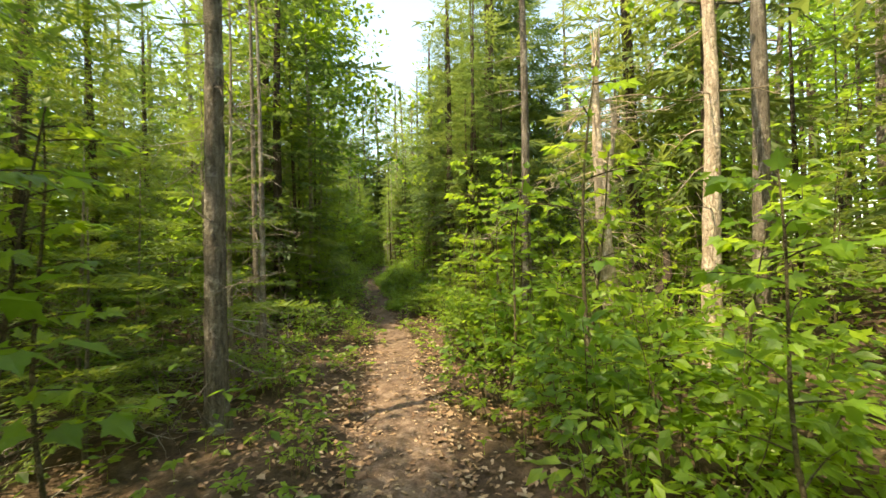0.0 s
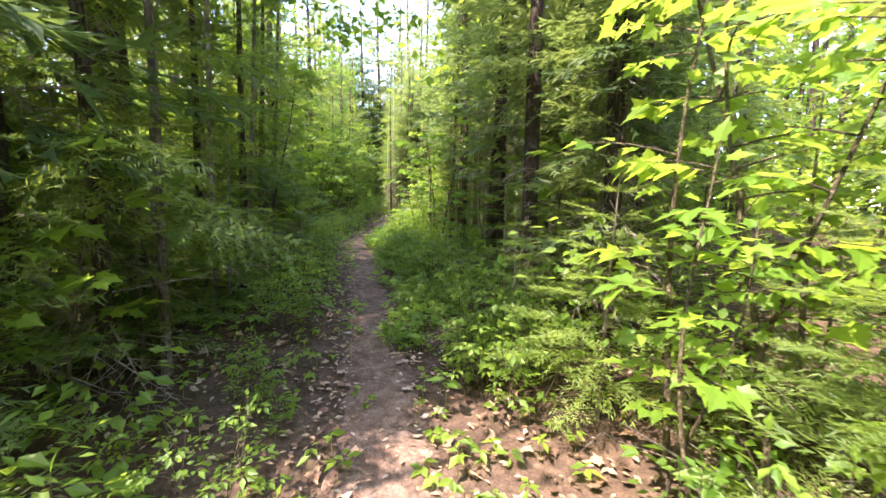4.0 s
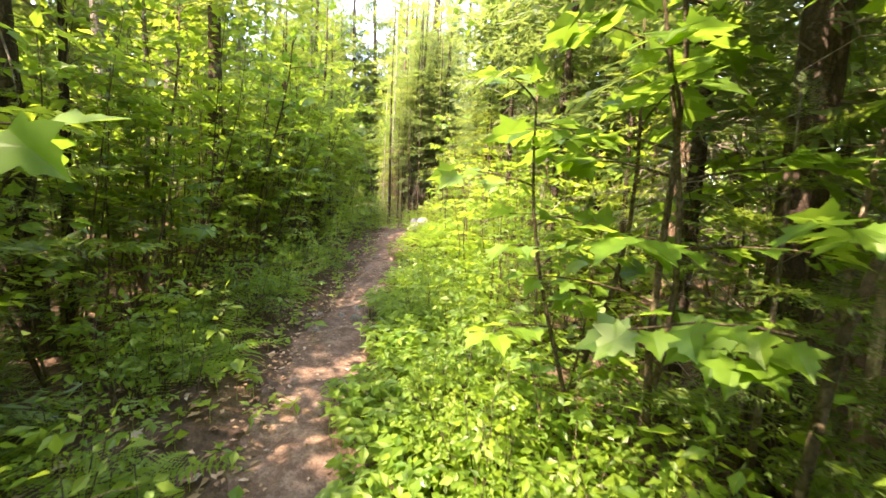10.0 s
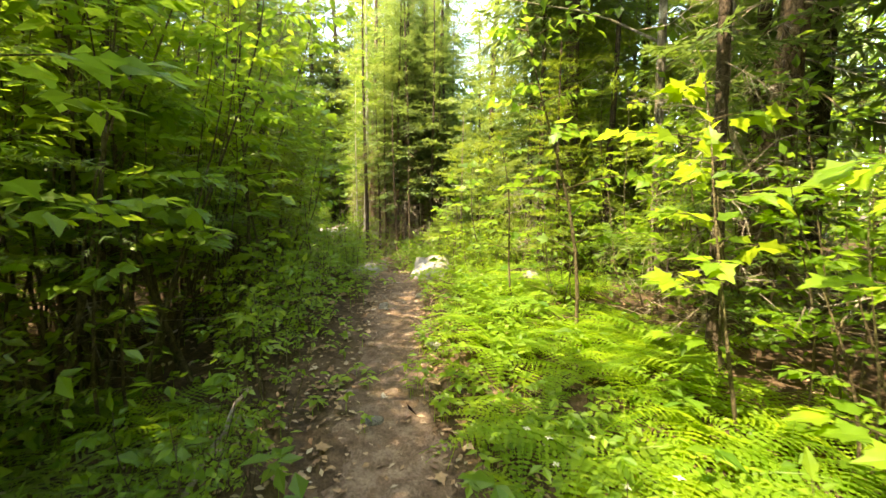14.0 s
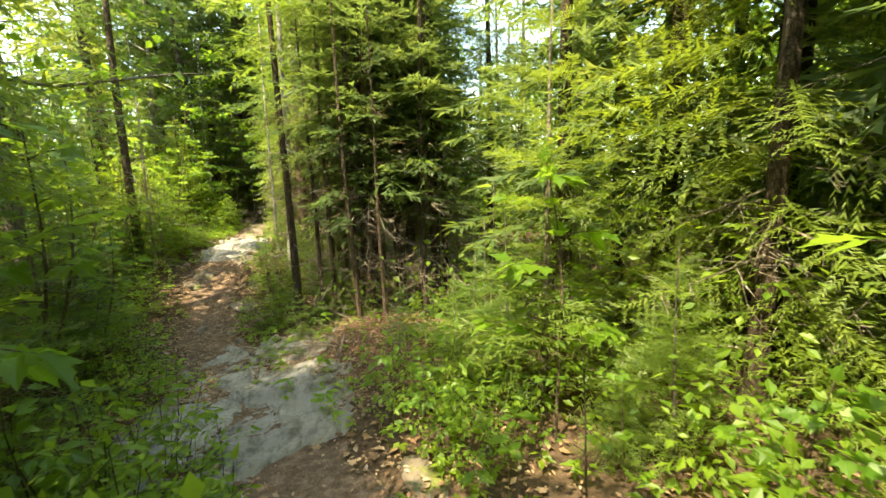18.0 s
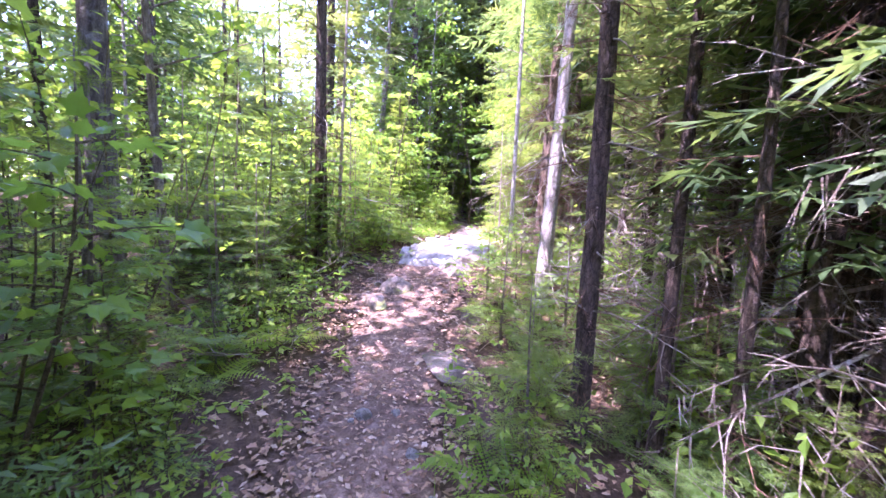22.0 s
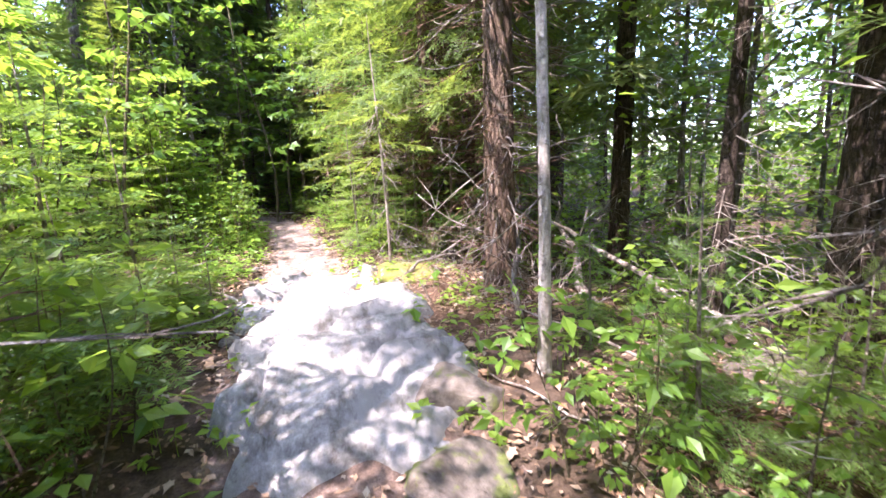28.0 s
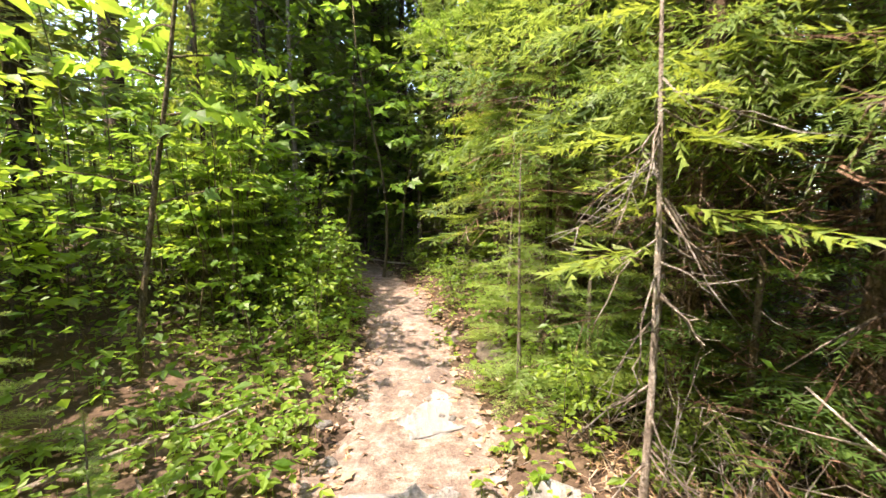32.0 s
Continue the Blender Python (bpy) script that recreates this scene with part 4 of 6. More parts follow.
def crowned(root, z0, h, reach, boughs, seed, needles=None):
    part("crown", crown_on(0, 0, z0, h, reach, boughs, seed, needles), root)
    return root


# first stretch
crowned(bare_trunk("fir_tree", 201, -1.69, 3.14, 0.080, 9.0, GREY_BARK, "grey-barked fir beside the trail, sunlit on one side", 12, 3.4, 0.01, skirt=24, reach=0.7), 5.2, 9.2, 1.5, 40, 1)
bare_trunk("dead_pole", 230, -2.39, 5.6, 0.042, 5.5, TWIG, "thin pale dead conifer pole full of twigs", 34, 4.5, 0.015, reach=0.6)
bare_trunk("dead_pole", 231, -2.75, 6.3, 0.048, 6.0, GREY_BARK, "thin grey dead conifer pole full of twigs", 34, 4.8, 0.02, reach=0.7)
bare_trunk("dead_pole", 232, -2.15, 4.3, 0.030, 4.0, TWIG, "thin pale dead conifer pole full of twigs", 30, 3.4, 0.03, reach=0.55)
spruce_at(-6.4, 6.4, 0.12, 0)
spruce_at(-4.1, 10.0, 0.19, 1, "stout dark spruce trunk standing in shade")
bare_trunk("dead_snag", 202, 2.0, 5.05, 0.115, 3.6, PALE_WOOD, "pale broken dead trunk with peeling sunlit wood", 22, 3.3, 0.03, True, PALE_WOOD, skirt=40)
bare_trunk("dead_snag", 203, 2.75, 4.35, 0.10, 6.2, PALE_WOOD, "pale leaning dead trunk shedding its bark", 20, 4.5, 0.05, True, PALE_WOOD)
bare_trunk("dead_snag", 204, 2.3, 6.1, 0.09, 3.0, PALE_WOOD, "splintered pale dead stem with dry limbs", 18, 2.8, 0.06, True, PALE_WOOD)
crowned(bare_trunk("birch_tree", 205, 1.06, 5.45, 0.065, 8.0, GREY_BARK, "slim grey birch pole among shrubs", 10, 4.0, 0.015), 4.6, 8.2, 1.2, 24, 2)
spruce_at(0.25, 10.2, 0.10, 2, "dark spruce with tangled dead upper limbs")
thin_at(0.9, 9.6, 0.06, 2)
spruce_at(4.0, 8.6, 0.15, 3)
poplar_at(3.9, 5.2, 0.12, 0)
# unseen tree added behind the start, shades the shrubs right of the trail
poplar_at(-2.9, -1.0, 0.12, 0)
thin_at(-7.0, 29.5, 0.08, 0)
# added left of the start, outside the view, for shade on the first metres
thin_at(-2.9, 0.5, 0.07, 1)
# second stretch
spruce_at(1.4, 12.75, 0.20, 0, "stout spruce with rough dark trunk")
spruce_at(1.75, 13.9, 0.13, 3)
thin_at(1.2, 14.5, 0.07, 1)
spruce_at(3.46, 17.4, 0.17, 1)
crowned(bare_trunk("pole_trunk", 220, -4.9, 18.9, 0.10, 7.5, DARK_BARK, "straight dark pole trunk behind dense leaves", 8, 4.5, 0.01), 3.0, 7.8, 1.7, 40, 10, FIR)
crowned(bare_trunk("pole_trunk", 221, -4.95, 16.35, 0.12, 7.5, DARK_BARK, "dark trunk with dead limbs in shade", 9, 4.5, 0.01), 3.0, 7.8, 1.7, 40, 11, FIR)
poplar_at(-8.6, 15.0, 0.12, 2)
crowned(bare_trunk("spruce_tree", 206, 0.60, 22.2, 0.14, 10.0, BROWN_BARK, "spruce with bleached dead limbs hanging from its trunk", 30, 4.6, 0.01, wood=PALE_WOOD, reach=1.35, droop=-0.5, skirt=60, dry=TWIG), 4.6, 10.2, 3.2, 64, 3)
crowned(bare_trunk("spruce_tree", 215, 0.95, 18.4, 0.11, 9.0, BROWN_BARK, "spruce hung with grey dead limbs", 30, 5.5, 0.01, wood=TWIG, reach=1.6, droop=-0.4, skirt=90), 4.8, 9.2, 2.0, 40, 13)
bare_trunk("dead_pole", 250, -0.12, 14.95, 0.030, 2.6, PALE_WOOD, "thin pale broken dead stem", 8, 2.2, 0.05, True, PALE_WOOD, reach=0.6)
bare_trunk("dead_pole", 251, 0.15, 15.3, 0.024, 2.2, PALE_WOOD, "thin pale broken dead stem", 8, 1.9, 0.09, True, PALE_WOOD, reach=0.6)
spruce_at(1.3, 23.2, 0.10, 2)
spruce_at(3.9, 21.5, 0.16, 1)
# the dark thicket where the trail bends
for k, (x, y, r) in enumerate(((-2.95, 31.05, 0.07), (-2.2, 31.2, 0.05), (-1.42, 31.3, 0.08), (-1.9, 32.2, 0.05), (-2.55, 32.4, 0.06), (-3.3, 32.0, 0.045), (-2.0, 30.4, 0.05), (-1.1, 32.6, 0.06), (-3.15, 33.1, 0.05), (-2.4, 33.5, 0.06))):
    thin_at(x, y, r, k % 3)
spruce_at(-2.15, 31.9, 0.105, 3)
poplar_at(1.2, 29.5, 0.13, 0)
spruce_at(2.0, 32.9, 0.09, 2)
spruce_at(0.1, 30.4, 0.08, 0)
# last stretch
crowned(bare_trunk("spruce_tree", 207, -3.88, 31.57, 0.062, 9.0, DARK_BARK, "dark spruce trunk bristling with dead twigs", 26, 3.4, 0.01, reach=0.6, skirt=80, dry=RUST_TWIG), 3.6, 8.2, 1.3, 44, 4, FIR)
crowned(bare_trunk("birch_tree", 208, -4.12, 33.38, 0.075, 9.0, BIRCH_BARK, "pale-barked birch with short broken limbs", 20, 3.6, 0.012), 5.0, 9.0, 1.2, 22, 5)
crowned(bare_trunk("birch_tree", 209, -4.55, 35.0, 0.034, 6.5, BIRCH_BARK, "thin pale birch pole leaning beside the ledge", 8, 3.0, 0.02), 3.4, 6.6, 0.9, 26, 6)
crowned(bare_trunk("spruce_tree", 210, -4.06, 36.62, 0.145, 11.0, BROWN_BARK, "big flaky-barked spruce with a skirt of dead limbs", 58, 3.2, 0.008, skirt=70, dry=RUST_TWIG), 3.6, 11.2, 2.2, 60, 7)
bare_trunk("crooked_tree", 211, -3.49, 33.6, 0.05, 5.0, DARK_BARK, "crooked thin dark trunk with bare limbs", 9, 3.5, 0.06)
crowned(bare_trunk("spruce_tree", 212, -7.05, 34.15, 0.085, 9.0, DARK_BARK, "shaded spruce trunk beside the trail", 14, 3.0, 0.01, skirt=50, dry=RUST_TWIG), 3.2, 9.2, 1.6, 44, 8)
bare_trunk("dead_sapling", 213, -6.85, 34.3, 0.028, 4.5, TWIG, "thin bare dead sapling with drooping twigs", 16, 2.6, 0.02, reach=0.5)
poplar_at(-7.4, 31.5, 0.11, 1, "pale grey broadleaf trunk in dappled light")
crowned(bare_trunk("fir_sapling", 214, -4.92, 37.62, 0.017, 2.6, TWIG, "half-dead thin fir with drooping bleached twigs", 34, 1.9, 0.01, reach=0.5, droop=-0.75), 1.2, 2.7, 0.62, 20, 9, LIGHT_FIR)
thin_at(-2.54, 34.6, 0.06, 0)
thin_at(-3.0, 35.3, 0.05, 1)
spruce_at(-1.4, 38.2, 0.13, 3)
spruce_at(-2.2, 37.3, 0.12, 1)
spruce_at(-3.75, 39.4, 0.15, 0, "broad spruce with reddish trunk behind young firs")
spruce_at(-0.8, 40.9, 0.16, 2)
spruce_at(-12.5, 37.0, 0.12, 2)
spruce_at(-11.1, 42.1, 0.18, 1)
spruce_at(-8.7, 44.4, 0.16, 0)
poplar_at(-10.2, 44.5, 0.14, 2)

# ---- the wood around ----
PLANTED = [(ob.matrix_basis.translation.x, ob.matrix_basis.translation.y) for ob in scene.objects if ob.parent is None and ob.get("category") == "tree"]


def free(x, y, gap):
    return all((x - a) ** 2 + (y - b) ** 2 > gap * gap for a, b in PLANTED)


made = 0
while made < 64:
    y = RNG.uniform(-4, 56)
    side = RNG.choice((-1, 1))
    x = trail_x(y) + side * RNG.uniform(3.4 if side < 0 else 3.0, 14)
    if not free(x, y, 1.5) or (side > 0 and 29 < y < 42 and x < 3) or (side < 0 and is_open(y) and x > trail_x(y) - 10.0):
        continue
    PLANTED.append((x, y))
    kind = RNG.uniform()
    if kind < 0.42:
        spruce_at(x, y, RNG.uniform(0.09, 0.17), int(RNG.integers(4)))
    elif kind < 0.62:
        poplar_at(x, y, RNG.uniform(0.08, 0.14), int(RNG.integers(3)))
    elif kind < 0.82:
        thin_at(x, y, RNG.uniform(0.04, 0.07), int(RNG.integers(3)))
    else:
        pole_at(x, y, int(RNG.integers(3)), RNG.uniform(0.8, 1.2))
    made += 1



def fir_at(x, y, h, k=0, bright=False, label="young balsam fir with flat needle sprays"):
    x = stand_off(x, y, 0.42 + 0.42 * h)
    d = off_trail(x, y)
    far = 0 if d < 2.2 else 1 if d < 4.0 else 2
    key = ("fir", k, far, bright)
    mk = lambda: fir_sapling(300 + k, 1.6, (0.62, 0.75, 0.55)[k], LIGHT_FIR if bright else FIR, (9, 8, 10)[k] - far, (0.10, 0.16, 0.05)[k], far)
    return plant(key, mk, x, y, RNG.uniform(0, 360), h / 1.6, (label, "sapling", "young firs"))


def maple_at(x, y, h, k=0, label="maple sapling with broad lobed leaves"):
    x = stand_off(x, y, 0.5 + 0.36 * h)
    mk = lambda: maple_sapling(330 + k, 1.8, (9, 7, 10, 8)[k], (0.55, 0.6, 0.5, 0.65)[k], (0.13, 0.15, 0.12, 0.14)[k], 3)
    return plant(("maple", k), mk, x, y, RNG.uniform(0, 360), h / 1.8, (label, "sapling", "maple saplings"))


def maple_hero(x, y, h, k=0, turn=None, label="sunlit maple sapling with large lobed leaves"):
    mk = lambda: maple_sapling(350 + k, 2.2, (8, 7, 7)[k], (0.66, 0.6, 0.52)[k], (0.090, 0.096, 0.084)[k], 3, True)
    return plant(("hero", k), mk, x, y, RNG.uniform(0, 360) if turn is None else turn, h / 2.2, (label, "sapling", "large-leaved maple saplings"))


JOINED = []


def shrub_at(x, y, h, k=0, label="leafy understory shrub with small oval leaves"):
    x = stand_off(x, y, 0.32 + 0.62 * h ** 0.9)
    if abs(x - trail_x(y)) > 1.15:
        JOINED.append((x, y, h))
        return None
    mk = lambda: leafy_shrub(370 + k, 1.0, (5, 6, 4, 7)[k], (0.082, 0.072, 0.090, 0.068)[k], BROAD, 3)
    return plant(("shrub", k), mk, x, y, RNG.uniform(0, 360), h, (label, "shrub", "understory shrubs"))


def tall_shrub_at(x, y, h, k=0, label="tall thicket of thin stems with dense green leaves"):
    x = stand_off(x, y, 0.85 + 0.36 * h)
    far = abs(x - trail_x(y)) > 3.0
    mk = lambda: leafy_shrub(390 + k, 2.6, (6, 7, 6)[k], (0.088, 0.082, 0.094)[k] * (1.5 if far else 1.0), BROAD, 4 if far else 9, "leafy_thicket")
    return plant(("thicket", k, far), mk, x, y, RNG.uniform(0, 360), h / 2.6, (label, "shrub", "leafy thickets"))


def fern_at(x, y, s, k=0, label="bright green fern with arching fronds"):
    return plant(("fern", k), lambda: fern(410 + k, 0.7), x, y, RNG.uniform(0, 360), s / 0.7, (label, "fern", "ferns"))


CLEAR = ((-3.9, 28.3, 0.9), (-7.1, 38.1, 1.05), (-6.9, 36.6, 0.75), (-8.2, 38.7, 0.8), (-1.5, 2.8, 0.7), (-1.5, 1.0, 0.8), (-0.0, 0.4, 1.5), (-4.4, 36.8, 1.25), (-4.7, 35.0, 0.7), (-3.1, 30.0, 1.0), (-1.3, 2.2, 0.6), (-5.2, 34.4, 0.8), (-4.6, 37.6, 0.6), (-3.9, 33.0, 0.6))


def clear(x, y):
    return all((x - p) ** 2 + (y - q) ** 2 > r * r for p, q, r in CLEAR)


def mid_spruce(k):
    return lambda: conifer(180 + k, (5.5, 5.5, 5.5, 7.5, 5.5)[k], 0.06, (0.5, 0.9, 0.6, 1.5, 0.9)[k], (1.25, 1.1, 1.35, 1.35, 1.15)[k], (84, 80, 72, 110, 84)[k], DARK_BARK, (FIR, SPRUCE, DRY_FIR, SPRUCE, LIGHT_FIR)[k], 0, k not in (2, 4), bare=(14, 16, 14, 40, 40)[k])


def far_mid(k):
    return lambda: conifer(190 + k, 5.5, 0.06, (0.5, 0.9, 0.6, 1.5, 0.9)[k], 1.4, 40, DARK_BARK, (FIR, SPRUCE, DRY_FIR, SPRUCE, LIGHT_FIR)[k], 0, bare=8)


def mid_at(x, y, size, k=0, label="bushy young spruce clothed to the ground"):
    if abs(x - trail_x(y)) > 5.0 or y > 49:
        return plant(("far mid", k), far_mid(k), x, y, RNG.uniform(0, 360), size, (label, "tree", "bushy young spruces"))
    return plant(("mid", k), mid_spruce(k), x, y, RNG.uniform(0, 360), size, (label, "tree", "bushy young spruces"))


DENSE = {
    "dark": lambda k: dense_spruce(600 + k, 11.5, 0.12, (3.7, 4.0, 3.4)[k], (1.9, 1.7, 2.1)[k], 130, DARK_BARK, SPRUCE, 70, RUST_TWIG),
    "sunny": lambda k: dense_spruce(610 + k, 7.5, 0.075, (0.5, 0.7, 0.4)[k], (1.55, 1.4, 1.7)[k], 110, DARK_BARK, DRY_FIR, 14, pool=BOUGH_LACE),
    "rusty": lambda k: dense_spruce(620 + k, 8.5, 0.09, (2.4, 1.9, 2.8)[k], (1.5, 1.6, 1.4)[k], 120, BROWN_BARK, LIGHT_FIR, 120, RUST_TWIG),
    "veil": lambda k: dense_spruce(660 + k, 5.8, 0.06, (1.5, 1.7, 1.3)[k], (1.35, 1.2, 1.45)[k], 72, DARK_BARK, FIR, 26, sweep=-0.18),
    "back": lambda k: dense_spruce(630 + k, 12.5, 0.14, (1.2, 2.0, 1.6)[k], (2.5, 2.3, 2.7)[k], 84, DARK_BARK, SPRUCE, 10, pool=BOUGH_BACK),
    "high": lambda k: dense_spruce(650 + k, 13.0, 0.15, (4.2, 5.0, 4.6)[k], (2.4, 2.2, 2.6)[k], 84, DARK_BARK, SPRUCE, 34, pool=BOUGH_BACK),
}
DENSE_LABEL = {"veil": "shaded young fir with boughs at eye level", "dark": "tall dark spruce with dense drooping boughs", "sunny": "yellow-green young spruce in full sun", "rusty": "spruce with a rust-brown skirt of dead boughs", "back": "tall spruce in the wood behind the trail", "high": "tall spruce with long bare trunk and high crown"}


def dense_at(kind, x, y, size=1.0, k=0):
    return plant((kind, k), lambda: DENSE[kind](k), x, y, RNG.uniform(0, 360), size, (DENSE_LABEL[kind], "tree", "dense spruces"))


def bush_at(x, y, h, k=0, label="young maple in full leaf with broad lobed leaves"):
    mk = lambda: maple_bush(640 + k, 2.6, (13, 12, 14)[k], (0.72, 0.66, 0.78)[k], (0.098, 0.104, 0.092)[k], 5)
    return plant(("bush", k), mk, x, y, RNG.uniform(0, 360), h / 2.6, (label, "sapling", "leafy young maples"))


for x, y, s, k in ((-2.75, 31.3, 0.78, 0), (-1.9, 32.0, 0.82, 1), (-2.6, 33.2, 0.75, 1), (-0.4, 31.9, 0.68, 0), (-5.7, 26.5, 0.72, 1)):
    dense_at("dark", x, y, s, k)
for k, (x, y) in enumerate(((-2.6, 30.3), (-3.3, 30.9), (-3.5, 31.3), (-2.3, 30.9), (-1.75, 30.6), (-2.95, 30.45), (-1.5, 31.6), (-3.05, 31.7), (-2.45, 31.6))):
    bare_trunk("dead_pole", 240 + k, x, y, 0.028 + 0.006 * (k % 3), 4.6, DARK_BARK, "thin dark bare pole in a crowded thicket", 5, 3.4, 0.03, reach=0.6, skirt=16, dry=RUST_TWIG)
for x, y, s, k in ((-0.35, 26.7, 1.0, 0), (0.75, 27.6, 1.15, 1), (0.2, 29.0, 1.1, 2), (1.3, 25.7, 1.0, 1), (1.7, 28.8, 1.2, 0), (0.2, 24.6, 0.8, 2)):
    dense_at("sunny", x, y, s, k)
for x, y, s, k in ((-4.25, 38.5, 0.9, 0), (-3.55, 38.0, 1.0, 1), (-3.2, 39.4, 1.1, 2), (-4.35, 40.3, 1.1, 1)):
    dense_at("rusty", x, y, s, k)
for x, y, s, k in ((-0.2, 24.9, 0.8, 1), (-0.1, 19.9, 0.75, 2), (-11.2, 27.6, 1.0, 0), (-8.6, 25.0, 0.95, 1), (-12.6, 30.6, 1.0, 2), (-8.6, 47.2, 1.4, 0), (-4.2, 46.4, 1.5, 1), (-6.9, 48.0, 1.6, 2), (-11.0, 48.4, 1.6, 1), (-2.4, 42.0, 1.45, 2), (-5.6, 50.5, 1.7, 0), (-12.5, 46.0, 1.6, 2), (-0.4, 44.5, 1.5, 0)):
    dense_at("high", x, y, s, k)
dense_at("high", -2.4, 34.8, 1.0, 1)
dense_at("high", -7.8, 29.2, 0.85, 0)
for x, y, h, k in ((-6.5, 43.9, 4.6, 0), (-5.8, 44.3, 4.8, 1), (-5.1, 43.7, 4.2, 2), (-7.3, 43.6, 4.2, 1), (-6.2, 45.0, 5.2, 2)):
    bush_at(x, y, h, k)
# the one at (-2.45, 0.6) is added out of view to shade the start
for x, y, s, k in ((-2.75, 8.0, 0.85, 2), (-6.0, 27.5, 1.3, 0), (-2.45, 0.6, 1.4, 1), (-4.2, 4.2, 1.0, 2), (-3.3, 11.0, 0.9, 1), (-4.4, 8.2, 1.1, 2), (1.5, 10.4, 0.9, 0)):
    dense_at("veil", x, y, s, k)
BACK = np.random.default_rng(91)
for side, near, far, number in ((-1, 7.5, 14, 30), (1, 4.6, 12, 30)):
    for k in range(number):
        y = -2 + 58 * (k + BACK.uniform()) / number
        d = near + (far - near) * BACK.uniform() ** 1.3
        if side > 0 and 28.5 < y < 42:
            d += 7.0
        dense_at("back", float(trail_x(y)) + side * d, y, BACK.uniform(0.75, 1.1), k % 3)
for x, y, k in ((-6.6, 52.0, 0), (-4.4, 50.6, 1), (-9.3, 53.0, 2), (-2.2, 52.6, 0), (-12.0, 51.0, 1), (-7.8, 56.0, 2), (0.6, 51.6, 2)):
    dense_at("back", x, y, 1.0, k)
for x, y, h, k in ((1.15, 3.6, 2.1, 0), (1.25, 1.3, 1.6, 1), (-1.75, 1.6, 2.1, 2), (0.75, 5.3, 2.1, 1), (1.85, 4.9, 2.3, 2), (0.62, 7.3, 2.4, 0), (0.8, 6.5, 1.7, 1), (1.05, 7.9, 3.0, 2), (1.5, 7.1, 2.8, 0),
                   (-3.35, 12.4, 3.6, 1), (-3.2, 11.3, 2.9, 0), (-3.4, 13.4, 3.4, 2), (-0.75, 14.5, 3.5, 0), (-0.3, 19.4, 3.6, 1), (-1.3, 22.0, 2.7, 2), (0.4, 18.2, 3.2, 0), (-4.45, 26.3, 3.3, 1), (-4.6, 24.8, 3.0, 2), (-8.0, 39.3, 3.9, 0), (-8.9, 38.5, 3.4, 1), (-4.5, 19.3, 3.2, 2), (-4.4, 17.2, 3.0, 0), (-4.3, 21.4, 3.2, 1)):
    bush_at(x, y, h, k)
for x, y, s, k in ((-4.4, 3.5, 0.95, 1), (-4.1, 5.0, 1.0, 0), (-3.7, 2.4, 0.85, 1)):
    mid_at(x, y, s, k)
for x, y, s in ((-2.7, 31.6, 1.0), (-1.7, 30.9, 1.15), (-2.75, 30.95, 1.15), (-1.5, 32.9, 0.9)):
    mid_at(x, y, s, 3, "dark dense spruce with bare shaded lower stem")
for x, y, s in ((-4.75, 39.5, 0.6), (-4.7, 42.0, 1.0), (-3.5, 41.2, 1.1)):
    mid_at(x, y, s, 4, "young spruce with browning inner boughs")
for x, y, s, k in ((1.0, 11.4, 1.0, 1), (-0.2, 17.2, 0.55, 0), (0.3, 19.2, 0.75, 0), (-0.6, 24.3, 0.6, 2), (0.6, 8.9, 0.8, 1), (-4.0, 7.6, 0.9, 1), (-3.6, 12.2, 0.9, 0), (-5.6, 26.2, 1.0, 1), (-5.9, 24.2, 0.9, 0), (-8.2, 41.0, 0.7, 0)):
    mid_at(x, y, s, k)
for x, y, k in ((-5.2, 24.6, 0), (-8.0, 32.6, 1), (-6.2, 24.0, 2)):
    pole_at(x, y, k, 1.0)
for x, y, s, k in ((-5.3, 13.4, 1.1, 0), (-6.2, 20.6, 1.0, 1), (-6.2, 9.0, 1.2, 1)):
    mid_at(x, y, s, k)
for x, y, r, k in ((2.2, 16.3, 0.12, 2), (2.4, 20.3, 0.12, 0), (-0.6, 28.9, 0.10, 1), (2.6, 18.6, 0.13, 3), (-3.2, 42.6, 0.13, 0), (-3.4, 45.4, 0.13, 3), (-9.6, 46.6, 0.14, 1)):
    spruce_at(x, y, r, k)
for y, d, s, k in ((10.4, -2.0, 0.85, 0), (12.9, -2.1, 0.8, 1), (16.8, -2.2, 0.8, 0), (19.4, -2.2, 0.8, 1), (22.0, -2.2, 0.8, 0), (24.9, -2.0, 0.9, 1), (39.4, -4.0, 0.75, 0), (47.0, 1.8, 1.1, 0), (48.6, -1.8, 1.2, 1)):
    mid_at(trail_x(y) + d, y, s, k)
for y, d, k in ((8.9, 1.9, 0), (12.2, 2.1, 1), (15.7, 2.2, 2), (18.4, 2.3, 0), (21.2, 2.3, 1), (25.0, 2.2, 2), (39.9, 1.6, 0), (41.8, 1.5, 1), (44.3, 1.5, 2), (46.0, -1.6, 0)):
    thin_at(trail_x(y) + d, y, 0.045, k)
for y, d, k in ((43.0, -2.0, 1), (46.6, -2.0, 2), (14.0, -2.4, 1), (18.2, -2.5, 2), (45.4, -2.9, 0)):
    pole_at(trail_x(y) + d, y, k, 0.75)
for k in range(16):
    y = 14.2 + 0.66 * k
    tall_shrub_at(trail_x(y) - RNG.uniform(1.75, 2.1), y, RNG.uniform(2.4, 3.2), k % 3)
for k in range(24):
    y = RNG.uniform(50.5, 58)
    x = trail_x(y) + RNG.uniform(-6, 7)
    (mid_at(x, y, RNG.uniform(0.8, 1.5), k % 2) if k % 3 else pole_at(x, y, k % 3, 1.1))
made = 0
